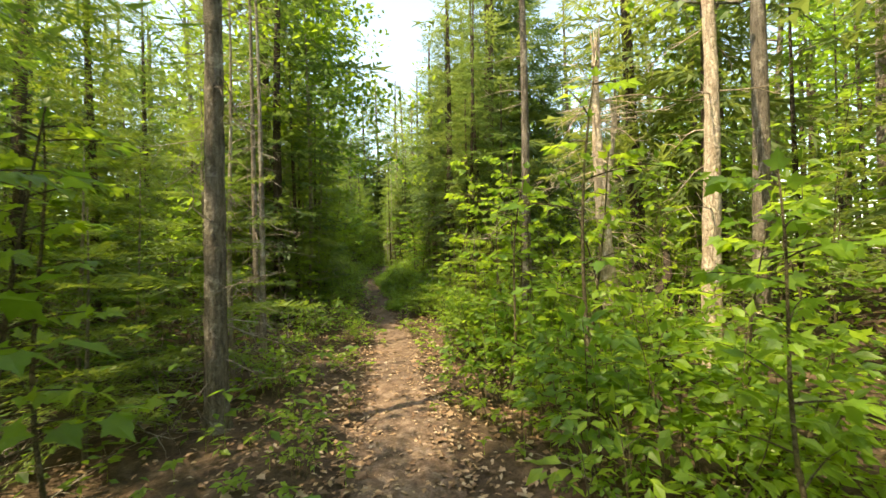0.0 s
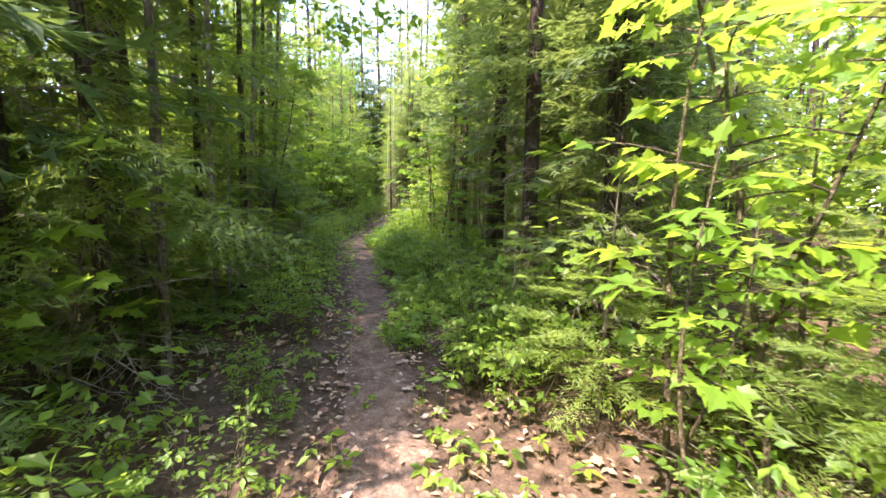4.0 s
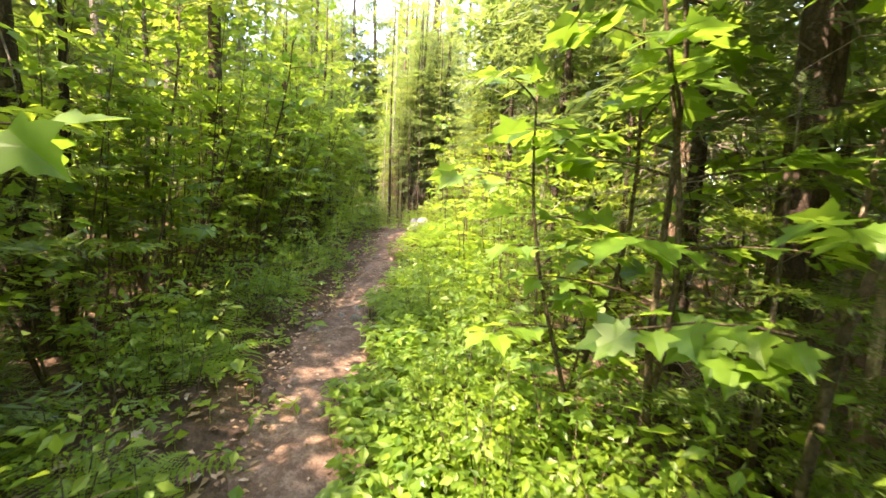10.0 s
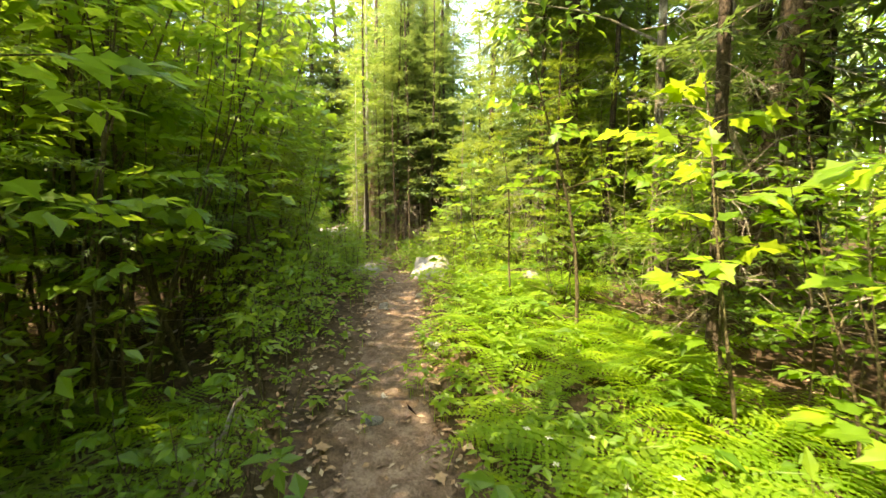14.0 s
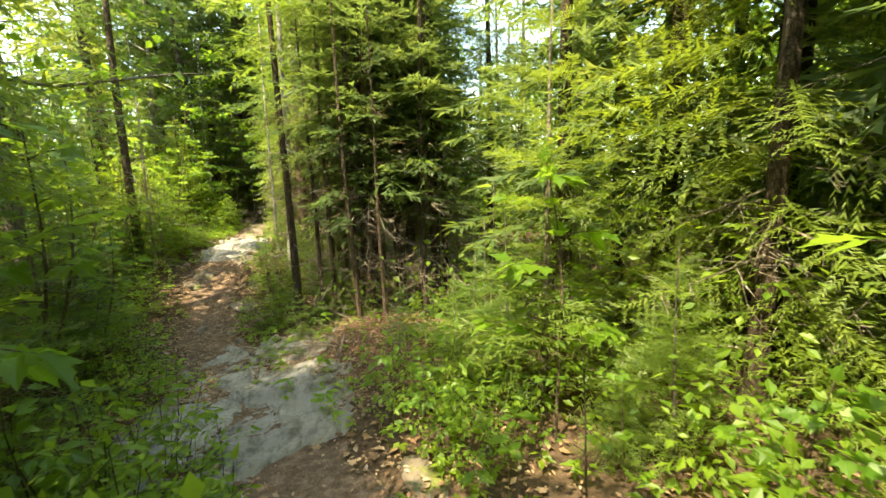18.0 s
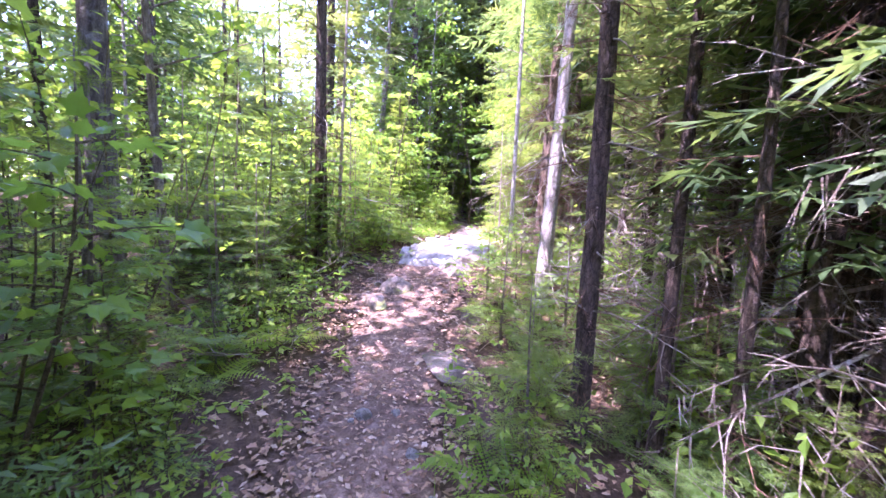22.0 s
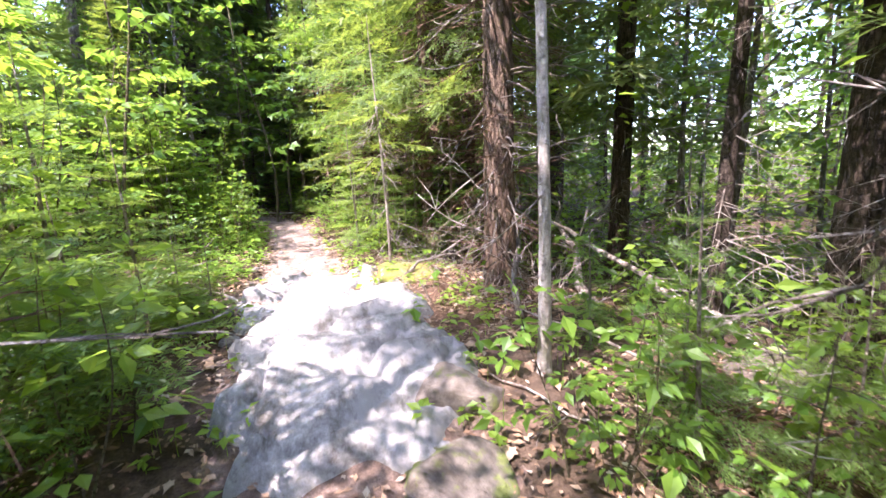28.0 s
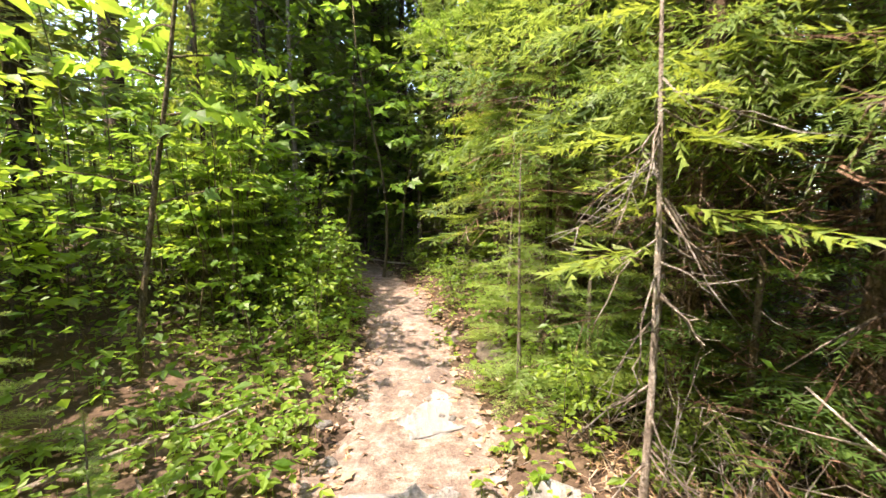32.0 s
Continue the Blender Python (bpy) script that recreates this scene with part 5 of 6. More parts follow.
while made < 46:
    y = RNG.uniform(-3, 54)
    side = RNG.choice((-1, 1))
    x = trail_x(y) + side * RNG.uniform(2.7 if side > 0 else 4.5, 9)
    if free(x, y, 1.0) and clear(x, y) and not (side > 0 and 29 < y < 42):
        PLANTED.append((x, y))
        mid_at(x, y, RNG.uniform(0.6, 1.25), int(RNG.integers(2)))
        made += 1

made = 0
while made < 22:
    y = RNG.uniform(-3, 54)
    side = RNG.choice((-1, 1))
    x = trail_x(y) + side * RNG.uniform(2.4, 7)
    if free(x, y, 1.0) and clear(x, y) and not (side < 0 and is_open(y) and x > trail_x(y) - 3.6):
        PLANTED.append((x, y))
        pole_at(x, y, int(RNG.integers(3)), RNG.uniform(0.7, 1.1))
        made += 1

# light leafy growth on the sunny slope past the bend, and airy trees over the straight
for k, (x, y) in enumerate(((-1.4, 34.6), (-0.4, 36.2), (0.6, 34.4), (-1.6, 37.0), (1.4, 36.8), (0.2, 38.4), (2.2, 34.9), (-2.2, 35.9), (2.6, 38.0))):
    pole_at(x, y, k % 3, 0.62 + 0.05 * (k % 4), "young broadleaf tree on the sunny slope")
for k, (y, d) in enumerate(((15.6, -4.2), (17.9, -4.9), (20.3, -4.3), (22.6, -4.8), (25.2, -4.4), (13.4, -5.0))):
    poplar_at(float(trail_x(y)) + d, y, 0.11, k % 3)
for x, y, s, k in ((-4.8, 21.2, 0.8, 1), (-4.7, 23.4, 0.85, 2)):
    dense_at("veil", x, y, s, k)

# ---- undergrowth ----


# plants seen close by
shrub_at(1.45, 1.75, 1.0, 2, "bright leafy shrub beside the trail")
shrub_at(0.75, 2.0, 0.5, 0, "low bright seedlings at the trail edge")
maple_at(-1.9, 1.5, 1.9, 1)
maple_at(1.7, 2.4, 1.6, 3)
maple_hero(0.95, 2.75, 2.7, 0)
maple_hero(-1.75, 1.9, 2.0, 1)
maple_hero(0.55, 3.7, 2.1, 2)
maple_hero(0.62, 5.9, 2.0, 1)
maple_hero(0.35, 7.4, 2.6, 0)
maple_hero(0.95, 7.0, 2.9, 1)
maple_hero(-0.95, 15.0, 2.9, 2)
maple_hero(-0.3, 14.0, 2.5, 0)
maple_hero(-1.35, 17.6, 1.3, 1)
maple_hero(-4.1, 15.6, 2.4, 0)
maple_hero(-1.7, 22.7, 1.7, 2)
maple_hero(-4.4, 22.4, 2.6, 1)
maple_hero(-2.1, 26.1, 1.0, 1, None, "low bright maple shoots beside the trail")
maple_hero(-2.35, 28.3, 0.9, 2, None, "low maple shoots with drooping leaves")
fir_at(-2.0, 28.2, 1.3, 1)
fir_at(0.2, 7.9, 1.5, 1, True, "young fir with bright outer sprays")
fir_at(-0.2, 8.5, 1.2, 0)
fir_at(-1.05, 16.9, 1.5, 2)
fir_at(-7.2, 36.1, 1.9, 1, True, "bushy light-green spruce beside the ledge")
fir_at(-7.0, 37.5, 0.7, 2, True, "small bright spruce seedling at the ledge edge")
fir_at(-7.9, 37.2, 1.3, 0, True)
fir_at(-8.4, 37.9, 1.3, 1, True)
fir_at(-6.74, 36.72, 0.9, 1, True, "small bright spruce seedling at the ledge edge")
fir_at(-7.2, 36.95, 0.8, 0, True, "small bright spruce seedling at the ledge edge")
for x, y, h, k in ((-6.80, 36.2, 1.5, 1), (-6.50, 36.6, 0.85, 0), (-6.85, 35.6, 1.1, 2), (-5.12, 38.95, 1.7, 2), (-5.05, 39.8, 2.0, 0)):
    plant(("seedling", k), lambda: fir_sapling(306 + k, 1.6, (0.50, 0.62, 0.42)[k], LIGHT_FIR, 11, 0.06, 0), x, y, RNG.uniform(0, 360), h / 1.6, ("small bright spruce beside the ledge", "sapling", "young firs"))
fir_at(-8.1, 38.2, 1.3, 2, True)
fir_at(-7.5, 36.4, 1.6, 0)
fir_at(-7.1, 35.4, 1.2, 2)
fir_at(-5.0, 38.75, 1.7, 0, True, "light green young fir beside the trail")
fir_at(-3.9, 32.6, 1.4, 0)
fir_at(-4.5, 31.2, 1.1, 1, False, "low fir with boughs reaching over the trail")
fir_at(-4.35, 34.2, 1.2, 2)

# by stretches: from, to, side, kind, number, nearest and farthest from the trail, heights
ZONES = (
    (-3, 9, -1, "shrub", 12, 0.9, 4, 0.4, 0.9), (-3, 9, -1, "maple", 14, 1.3, 5, 0.9, 2.4), (-2, 9, -1, "fir", 13, 1.7, 6, 0.8, 3.0), (2, 11, -1, "thicket", 7, 2.8, 7, 2.2, 3.4),
    (-3, 9, 1, "shrub", 34, 0.75, 3.6, 0.5, 1.2), (-3, 10, 1, "maple", 20, 1.0, 5, 0.9, 2.4), (2, 10, 1, "fir", 8, 1.2, 6, 0.8, 2.6), (3, 10, 1, "thicket", 6, 2.6, 6, 1.8, 3.0),
    (7, 16, -1, "fir", 22, 1.15, 5, 0.9, 3.2), (7, 16, -1, "thicket", 12, 1.7, 6, 2.0, 3.6), (7, 16, -1, "shrub", 28, 0.75, 3, 0.35, 0.8), (8, 16, -1, "maple", 14, 1.2, 5, 1.0, 2.6),
    (8, 16, 1, "shrub", 36, 0.65, 3.5, 0.35, 0.8), (9, 16, 1, "fir", 11, 1.5, 6, 0.8, 2.4), (9, 16, 1, "maple", 16, 1.2, 5, 1.2, 2.8), (10, 16, 1, "thicket", 6, 2.6, 6, 1.8, 3.0),
    (16, 26, -1, "thicket", 22, 1.45, 5.5, 2.2, 4.2), (16, 27, -1, "shrub", 34, 0.7, 2.4, 0.4, 1.0), (16, 27, -1, "maple", 16, 0.95, 4, 1.0, 2.8), (17, 27, -1, "fir", 8, 1.6, 5, 1.0, 3.0),
    (14, 19.5, 1, "shrub", 30, 0.6, 3.6, 0.35, 0.8), (24, 28, 1, "shrub", 20, 0.6, 3.6, 0.35, 0.9), (15, 27, 1, "maple", 16, 1.1, 5, 0.8, 2.0), (17, 29, 1, "fir", 13, 1.9, 6, 1.0, 4.0), (17, 28, 1, "thicket", 8, 2.6, 6, 1.6, 3.2),
    (27, 38, -1, "shrub", 34, 0.9, 3.6, 0.4, 1.0), (26, 36, -1, "fir", 18, 1.1, 6, 0.8, 3.2), (26, 36, -1, "thicket", 12, 1.9, 6, 1.8, 3.4), (27, 37, -1, "maple", 14, 1.2, 5, 0.9, 2.4),
    (27, 36, 1, "shrub", 22, 0.8, 3.5, 0.35, 0.8), (29, 40, 1, "fir", 20, 1.3, 6, 0.8, 3.0), (27, 36, 1, "maple", 8, 1.0, 4, 0.6, 1.6),
    (36, 48, -1, "thicket", 24, 1.4, 6, 2.0, 4.0), (36, 46, -1, "shrub", 26, 0.75, 2.5, 0.4, 1.0), (36, 47, -1, "maple", 14, 1.0, 4, 1.0, 2.8), (37, 48, -1, "fir", 8, 1.6, 5, 1.0, 2.6),
    (38, 48, 1, "fir", 18, 0.95, 5, 1.2, 4.2), (38, 48, 1, "shrub", 18, 0.7, 2.5, 0.4, 0.9), (40, 50, 1, "thicket", 9, 1.0, 5, 2.0, 4.0),
)
KINDS = {"shrub": (shrub_at, 4, 0.30), "maple": (maple_at, 4, 0.60), "fir": (fir_at, 3, 0.50), "thicket": (tall_shrub_at, 3, 0.62)}
for y0, y1, side, kind, number, near, far, h0, h1 in ZONES:
    fn, variants, spread = KINDS[kind]
    for k in range(number):
        y = RNG.uniform(y0, y1)
        h = RNG.uniform(h0, h1)
        d = near + (far - near) * RNG.uniform() ** 1.5
        d = max(d, 0.40 + spread * h * 0.80)
        x = trail_x(y) + side * d
        if clear(x, y):
            fn(x, y, h, int(RNG.integers(variants)))

for k in range(58):
    y = RNG.uniform(19.2, 24.2)
    fern_at(trail_x(y) + RNG.uniform(0.65, 2.3), y, RNG.uniform(0.6, 0.95), k % 4)
for k in range(12):
    y = RNG.uniform(16.5, 21)
    fern_at(trail_x(y) - RNG.uniform(0.8, 1.8), y, RNG.uniform(0.45, 0.65), k % 4)
for x, y, s in ((-6.5, 31.4, 0.6), (-6.7, 31.9, 0.7), (-6.3, 32.3, 0.55), (-4.0, 29.9, 0.5), (-4.3, 30.9, 0.6), (-4.1, 32.4, 0.5), (-3.7, 35.9, 0.45), (-7.0, 30.8, 0.65)):
    fern_at(x, y, s, int(RNG.integers(4)))

# ---- crowns that close over the trail ----
MORE = np.random.default_rng(77)
for y, d, k, s in ((15.6, 2.5, 0, 1.25), (23.4, 2.8, 0, 1.3), (42.4, 1.4, 0, 1.05), (43.8, -1.3, 1, 1.1), (45.4, 1.2, 2, 1.1), (47.0, -1.3, 0, 1.2)):
    pole_at(float(trail_x(y)) + d * 1.12, y, k, s)
for y, d, r, k in ((7.6, -1.95, 0.10, 1), (12.6, 2.1, 0.10, 3), (15.2, 2.3, 0.11, 0), (41.4, 1.7, 0.11, 1), (44.6, 1.8, 0.12, 0), (46.2, -1.7, 0.12, 2), (48.0, 2.0, 0.12, 1)):
    spruce_at(float(trail_x(y)) + d, y, r, k)
for k, (y, d, s) in enumerate(((8.4, -1.5, 1.0), (9.7, -1.6, 0.95), (11.0, -1.6, 1.0), (12.2, -1.5, 1.0), (14.7, -1.7, 1.0), (28.4, -2.7, 1.0), (30.6, -2.7, 0.95))):
    full = y < 13 or 25 < y < 28
    plant(("arching", k % 3, full), lambda: broadleaf_tree(170 + k % 3, 8.0, 0.032, (3.3, 3.6, 3.1)[k % 3], (2.1, 1.9, 2.3)[k % 3], 1700 if full else 900, GREY_BARK, 0.13 if full else 0.11), float(trail_x(y)) + d, y, RNG.uniform(0, 360), s, ("slender broadleaf tree arching high over the trail", "tree", "arching trees"))
for y, d, s in ((43.0, 2.2, 1.6), (46.8, 1.9, 1.7), (48.6, -1.9, 1.8), (50.5, 1.5, 1.8), (46.4, 3.6, 1.7)):
    mid_at(float(trail_x(y)) + d, y, s, 0, "tall dark spruce where the trail leaves view")
for k in range(30):
    x, y = MORE.uniform(-7.4, -2.6), MORE.uniform(46.0, 51)
    if abs(x - trail_x(y)) > 0.8:
        (tall_shrub_at(x, y, MORE.uniform(2.2, 3.6), k % 3) if k % 2 else mid_at(x, y, MORE.uniform(0.6, 1.3), k % 2))
for k in range(22):
    x, y = MORE.uniform(-13, 1), MORE.uniform(50, 57)
    spruce_at(x, y, MORE.uniform(0.11, 0.16), k % 4)

for k in range(30):
    y = MORE.uniform(1.9, 6.6)
    h = MORE.uniform(0.6, 1.05)
    x = float(trail_x(y)) + 0.45 + 0.5 * h + 1.7 * MORE.uniform()
    plant(("dense shrub", k % 3), lambda: leafy_shrub(440 + k % 3, 1.0, 7, (0.092, 0.10, 0.086)[k % 3], BROAD, 4), x, y, MORE.uniform(0, 360), h, ("dense leafy shrub crowding the trail edge", "shrub", "understory shrubs"))
for k in range(40):
    y = MORE.uniform(9.6, 14.6)
    x = float(trail_x(y)) + 0.42 + 1.9 * MORE.uniform() ** 1.3
    plant(("hobble", k % 3), lambda: leafy_shrub(430 + k % 3, 1.0, 5, (0.125, 0.14, 0.115)[k % 3], BROAD, 3), x, y, MORE.uniform(0, 360), MORE.uniform(0.35, 0.65), ("low shrub with broad dark oval leaves", "shrub", "broad-leaved low shrubs"))
# low plants crowding the trail's edges
for y0, y1, side, n, h0, h1, far in ((9, 27, -1, 70, 0.30, 0.8, 0.9), (25.0, 28.4, -1, 12, 0.45, 0.8, 0.7), (8, 15, 1, 30, 0.3, 0.7, 0.8), (39.5, 46, -1, 22, 0.4, 1.0, 0.9), (39.5, 46, 1, 16, 0.35, 0.8, 0.7), (28.5, 33.5, -1, 18, 0.3, 0.7, 0.9), (1, 8, -1, 10, 0.25, 0.5, 1.0)):
    for k in range(n):
        y, h = MORE.uniform(y0, y1), MORE.uniform(h0, h1)
        x = float(trail_x(y)) + side * (float(trail_w(y)) + 0.05 + 0.24 * h + far * MORE.uniform() ** 1.6)
        if clear(x, y):
            shrub_at(x, y, h, k % 4, "small leafy shrub crowding the trail edge")
for k in range(20):
    y = MORE.uniform(13, 20.5)
    fern_at(float(trail_x(y)) - MORE.uniform(0.7, 1.5), y, MORE.uniform(0.45, 0.7), k % 4)
for x, y, h, k in ((-7.2, 39.6, 0.8, 0), (-7.9, 40.0, 1.1, 1), (-8.7, 39.8, 1.0, 2), (-9.4, 39.3, 1.1, 3), (-7.0, 40.6, 1.0, 0), (-8.3, 41.0, 1.4, 1), (-9.4, 40.6, 1.4, 2), (-7.5, 41.4, 1.4, 3), (-6.9, 42.2, 1.2, 0)):
    maple_at(x, y, h * 1.2, k)
    shrub_at(x + 0.3, y + 0.2, h, k, "leafy shrub at the edge of a shaded clearing")
for k in range(14):
    tall_shrub_at(MORE.uniform(-10.5, -7.0), MORE.uniform(40.5, 45.5), MORE.uniform(2.4, 4.0), k % 3)
for k in range(16):
    y = MORE.uniform(40.0, 46.5)
    s = -1 if k % 2 else 1
    tall_shrub_at(float(trail_x(y)) + s * MORE.uniform(1.1, 1.9), y, MORE.uniform(1.2, 2.4), k % 3, "bright leafy shrub where the trail narrows")
for k in range(18):
    y = MORE.uniform(25.6, 30.6)
    x = MORE.uniform(-2.6, 0.4)
    (fir_at(x, y, MORE.uniform(0.6, 1.7), k % 3, k % 2 == 0) if k % 3 else shrub_at(x, y, MORE.uniform(0.4, 0.9), k % 4))
for k in range(9):
    y = 17.6 + 0.75 * k
    tall_shrub_at(float(trail_x(y)) - 1.2, y, 3.0 + 0.1 * (k % 3), k % 3)
# close growth on both sides of the stony climb
for k in range(26):
    y = MORE.uniform(32.3, 35.2)
    x = float(trail_x(y)) - MORE.uniform(0.95, 3.2)
    if clear(x, y):
        (fir_at(x, y, MORE.uniform(0.8, 2.1), k % 3) if k % 3 else shrub_at(x, y, MORE.uniform(0.5, 1.1), k % 4))
for k in range(30):
    y = MORE.uniform(30.4, 34.6)
    x = float(trail_x(y)) + MORE.uniform(0.75, 2.6)
    (fir_at(x, y, MORE.uniform(0.5, 1.2), k % 3) if k % 2 else shrub_at(x, y, MORE.uniform(0.35, 0.8), k % 4))
for x, y, h, k in ((-4.55, 33.6, 0.55, 0), (-4.7, 33.2, 0.5, 1), (-4.35, 33.1, 0.6, 2)):
    maple_hero(x, y, h * 1.6, k % 3, None, "low maple shoots below the birch")
# sunlit saplings above the lime-green strip
for k in range(18):
    y = MORE.uniform(16.5, 25)
    tall_shrub_at(float(trail_x(y)) + MORE.uniform(1.5, 3.2), y, MORE.uniform(1.2, 2.3), k % 3, "sunlit leafy sapling clump above low herbs")
# low bright shrubs close beside the trail
for k in range(46):
    y = MORE.uniform(13.5, 19.4)
    h = MORE.uniform(0.35, 0.75)
    shrub_at(float(trail_x(y)) + 0.42 + 0.22 * h + MORE.uniform(0, 1.1), y, h, k % 4, "sunlit lime-green shrub crowding the trail edge")
for k in range(30):
    y = MORE.uniform(1.6, 8.5)
    h = MORE.uniform(0.6, 1.3)
    shrub_at(float(trail_x(y)) + 0.55 + 0.3 * h + MORE.uniform(0, 1.6), y, h, k % 4, "dense waist-high shrub beside the trail")
for x, y, h, k in ((-1.25, 26.0, 1.25, 0), (-0.7, 26.5, 1.4, 1), (-1.3, 26.9, 1.0, 2), (-0.5, 27.3, 1.1, 3), (-1.0, 28.2, 0.8, 0), (-1.7, 27.2, 0.7, 1)):
    shrub_at(x, y, h, k, "sunlit broad-leaved shrub at the bend")
for x, y, h, k in ((-2.5, 29.4, 0.8, 1), (-3.3, 30.9, 0.9, 0), (-2.0, 29.2, 1.0, 2), (-3.75, 30.2, 0.7, 1), (-3.5, 31.6, 1.1, 2), (-4.2, 32.0, 0.9, 0), (-4.0, 33.9, 0.9, 1), (-3.2, 33.6, 1.2, 0)):
    fir_at(x, y, h, k)
for k in range(26):
    y = MORE.uniform(31.5, 39.5)
    x = float(trail_x(y)) + MORE.uniform(1.25, 5.0)
    if clear(x, y):
        (fir_at(x, y, MORE.uniform(0.6, 1.8), k % 3) if k % 3 else shrub_at(x, y, MORE.uniform(0.4, 0.9), k % 4))


def dead_tangle(seed, x, y, wide, tall, count, mat, label):
    """A heap of dry interlaced twigs standing up from the floor."""
    rng = np.random.default_rng(seed)
    g = Geo()
    for k in range(count):
        a, d = rng.uniform(0, 6.28), wide * math.sqrt(rng.uniform())
        o = np.array([d * math.cos(a), d * math.sin(a), 0.0])
        o[2] = float(land(x + o[0], y + o[1])) - float(land(x, y)) - 0.02
        way = rng.normal(0, 1, 3) * (1, 1, 0.3) + (0, 0, rng.uniform(0.1, 1.3))
        dead_limb(rng, g, o, way, tall * rng.uniform(0.4, 1.2), rng.uniform(0.003, 0.008), 5)
    root = new("dead_brush", g.mesh("dead_brush", mat))
    root.matrix_basis = pose(x, y, float(land(x, y)))
    return tagged(root, label, "dead wood", "dead brush")


for k, (x, y, w, h, n, m) in enumerate((
        (-4.55, 37.75, 0.35, 0.7, 26, TWIG), (-4.2, 37.3, 0.4, 0.8, 26, TWIG), (-4.45, 38.4, 0.4, 0.8, 22, TWIG), (-3.8, 36.2, 0.4, 0.8, 24, TWIG), (-4.55, 36.4, 0.3, 0.5, 16, TWIG),
        (-3.5, 37.3, 0.5, 1.0, 22, TWIG), (-3.7, 34.4, 0.5, 0.7, 20, TWIG), (-3.0, 30.7, 0.5, 0.5, 18, TWIG), (-2.5, 30.9, 0.5, 0.9, 22, TWIG), (-4.3, 32.9, 0.4, 0.5, 16, TWIG),
        (-2.6, 29.5, 0.5, 0.5, 18, TWIG), (-3.4, 29.9, 0.4, 0.35, 14, TWIG), (-2.0, 28.9, 0.5, 0.6, 18, TWIG), (-1.2, 28.6, 0.6, 0.9, 20, PALE_WOOD), (-1.7, 29.9, 0.6, 0.9, 20, TWIG), (-2.3, 3.6, 0.5, 0.8, 20, TWIG), (-3.0, 4.8, 0.6, 1.0, 22, TWIG), (-2.2, 5.4, 0.5, 0.9, 18, TWIG), (-2.6, 2.3, 0.4, 0.7, 16, TWIG), (1.7, 4.6, 0.6, 1.1, 26, PALE_WOOD), (2.3, 5.4, 0.6, 1.4, 24, PALE_WOOD),
        (1.3, 6.6, 0.5, 1.0, 18, TWIG), (0.9, 14.2, 0.5, 1.3, 22, TWIG), (0.2, 21.8, 0.5, 1.3, 24, PALE_WOOD), (0.9, 21.9, 0.5, 1.4, 24, TWIG), (-6.9, 32.2, 0.5, 0.8, 18, TWIG), (-7.0, 33.4, 0.5, 0.8, 18, TWIG))):
    dead_tangle(900 + k, x, y, w, h, n, m, "tangle of dry bleached twigs on the forest floor")

# ---- fallen wood ----


def fallen_branch(seed, x, y, length, r, turn, mat, label, rise=0.0, name="fallen_branch"):
    rng = np.random.default_rng(seed)
    g = Geo()
    n = 9
    s = np.linspace(-0.5, 0.5, n)
    a = radians(turn)
    px = x + s * length * math.cos(a) + rng.normal(0, 0.02, n) * length
    py = y + s * length * math.sin(a) + rng.normal(0, 0.02, n) * length
    pz = land(px, py) + r * 0.7 + rise * (s + 0.5)
    p = np.column_stack([px - x, py - y, pz - float(land(x, y))])
    g.add(*tube(p, r * np.linspace(1, 0.45, n), 7 if r > 0.03 else 5, 0, 0.05, rng))
    root = new(name, g.mesh(name, mat, True))
    for k in range(int(rng.integers(2, 6))):
        i = int(rng.integers(2, n))
        gg = Geo()
        dead_limb(rng, gg, p[i], rng.normal(0, 1, 3) * (1, 1, 0.4) + (0, 0, 0.3), rng.uniform(0.15, 0.45) * min(1.0, length), max(0.003, r * 0.3), 2)
        part("twig", gg.mesh("twig", mat), root)
    root.matrix_basis = pose(x, y, float(land(x, y)))
    return tagged(root, label, "dead wood")


fallen_branch(501, -8.6, 33.0, 3.4, 0.09, 12, BROWN_BARK, "fallen brown log among ferns", 0.25, "fallen_log")
fallen_branch(503, -3.1, 37.0, 2.6, 0.04, 70, TWIG, "bleached fallen limb propped on the big spruce", 1.1)
fallen_branch(504, -3.2, 35.8, 2.2, 0.035, 100, TWIG, "bleached fallen limb on the slope", 0.7)
fallen_branch(505, -4.55, 37.2, 1.1, 0.02, 20, TWIG, "dry grey branch lying on needle litter", 0.35)
fallen_branch(506, 2.6, 5.0, 3.0, 0.07, 60, DARK_BARK, "dark leaning dead limb between pale trunks", 1.6)
fallen_branch(507, 1.0, 2.0, 1.0, 0.012, 130, TWIG, "thin grey fallen twig on leaf litter", 0.1)
fallen_branch(510, 0.35, 22.0, 1.6, 0.035, 190, PALE_WOOD, "bleached dead limb hanging on the spruce trunk", 2.3)
fallen_branch(511, -3.75, 36.9, 2.4, 0.03, 65, TWIG, "bleached fallen limb leaning from the big spruce", 1.3)
fallen_branch(508, -3.2, 4.4, 2.2, 0.03, 5, TWIG, "long grey fallen branch on the forest floor", 0.1)
for k in range(52):
    y = RNG.uniform(-2, 46)
    sd = RNG.choice((-1, 1))
    fallen_branch(520 + k, float(trail_x(y) + sd * RNG.uniform(0.5, 3.5)), float(y), RNG.uniform(0.4, 1.6), RNG.uniform(0.006, 0.022), RNG.uniform(0, 180), TWIG, "thin grey fallen branch on leaf litter", RNG.uniform(0, 0.25))

# ---- low cover: litter and herbs, too many to count ----


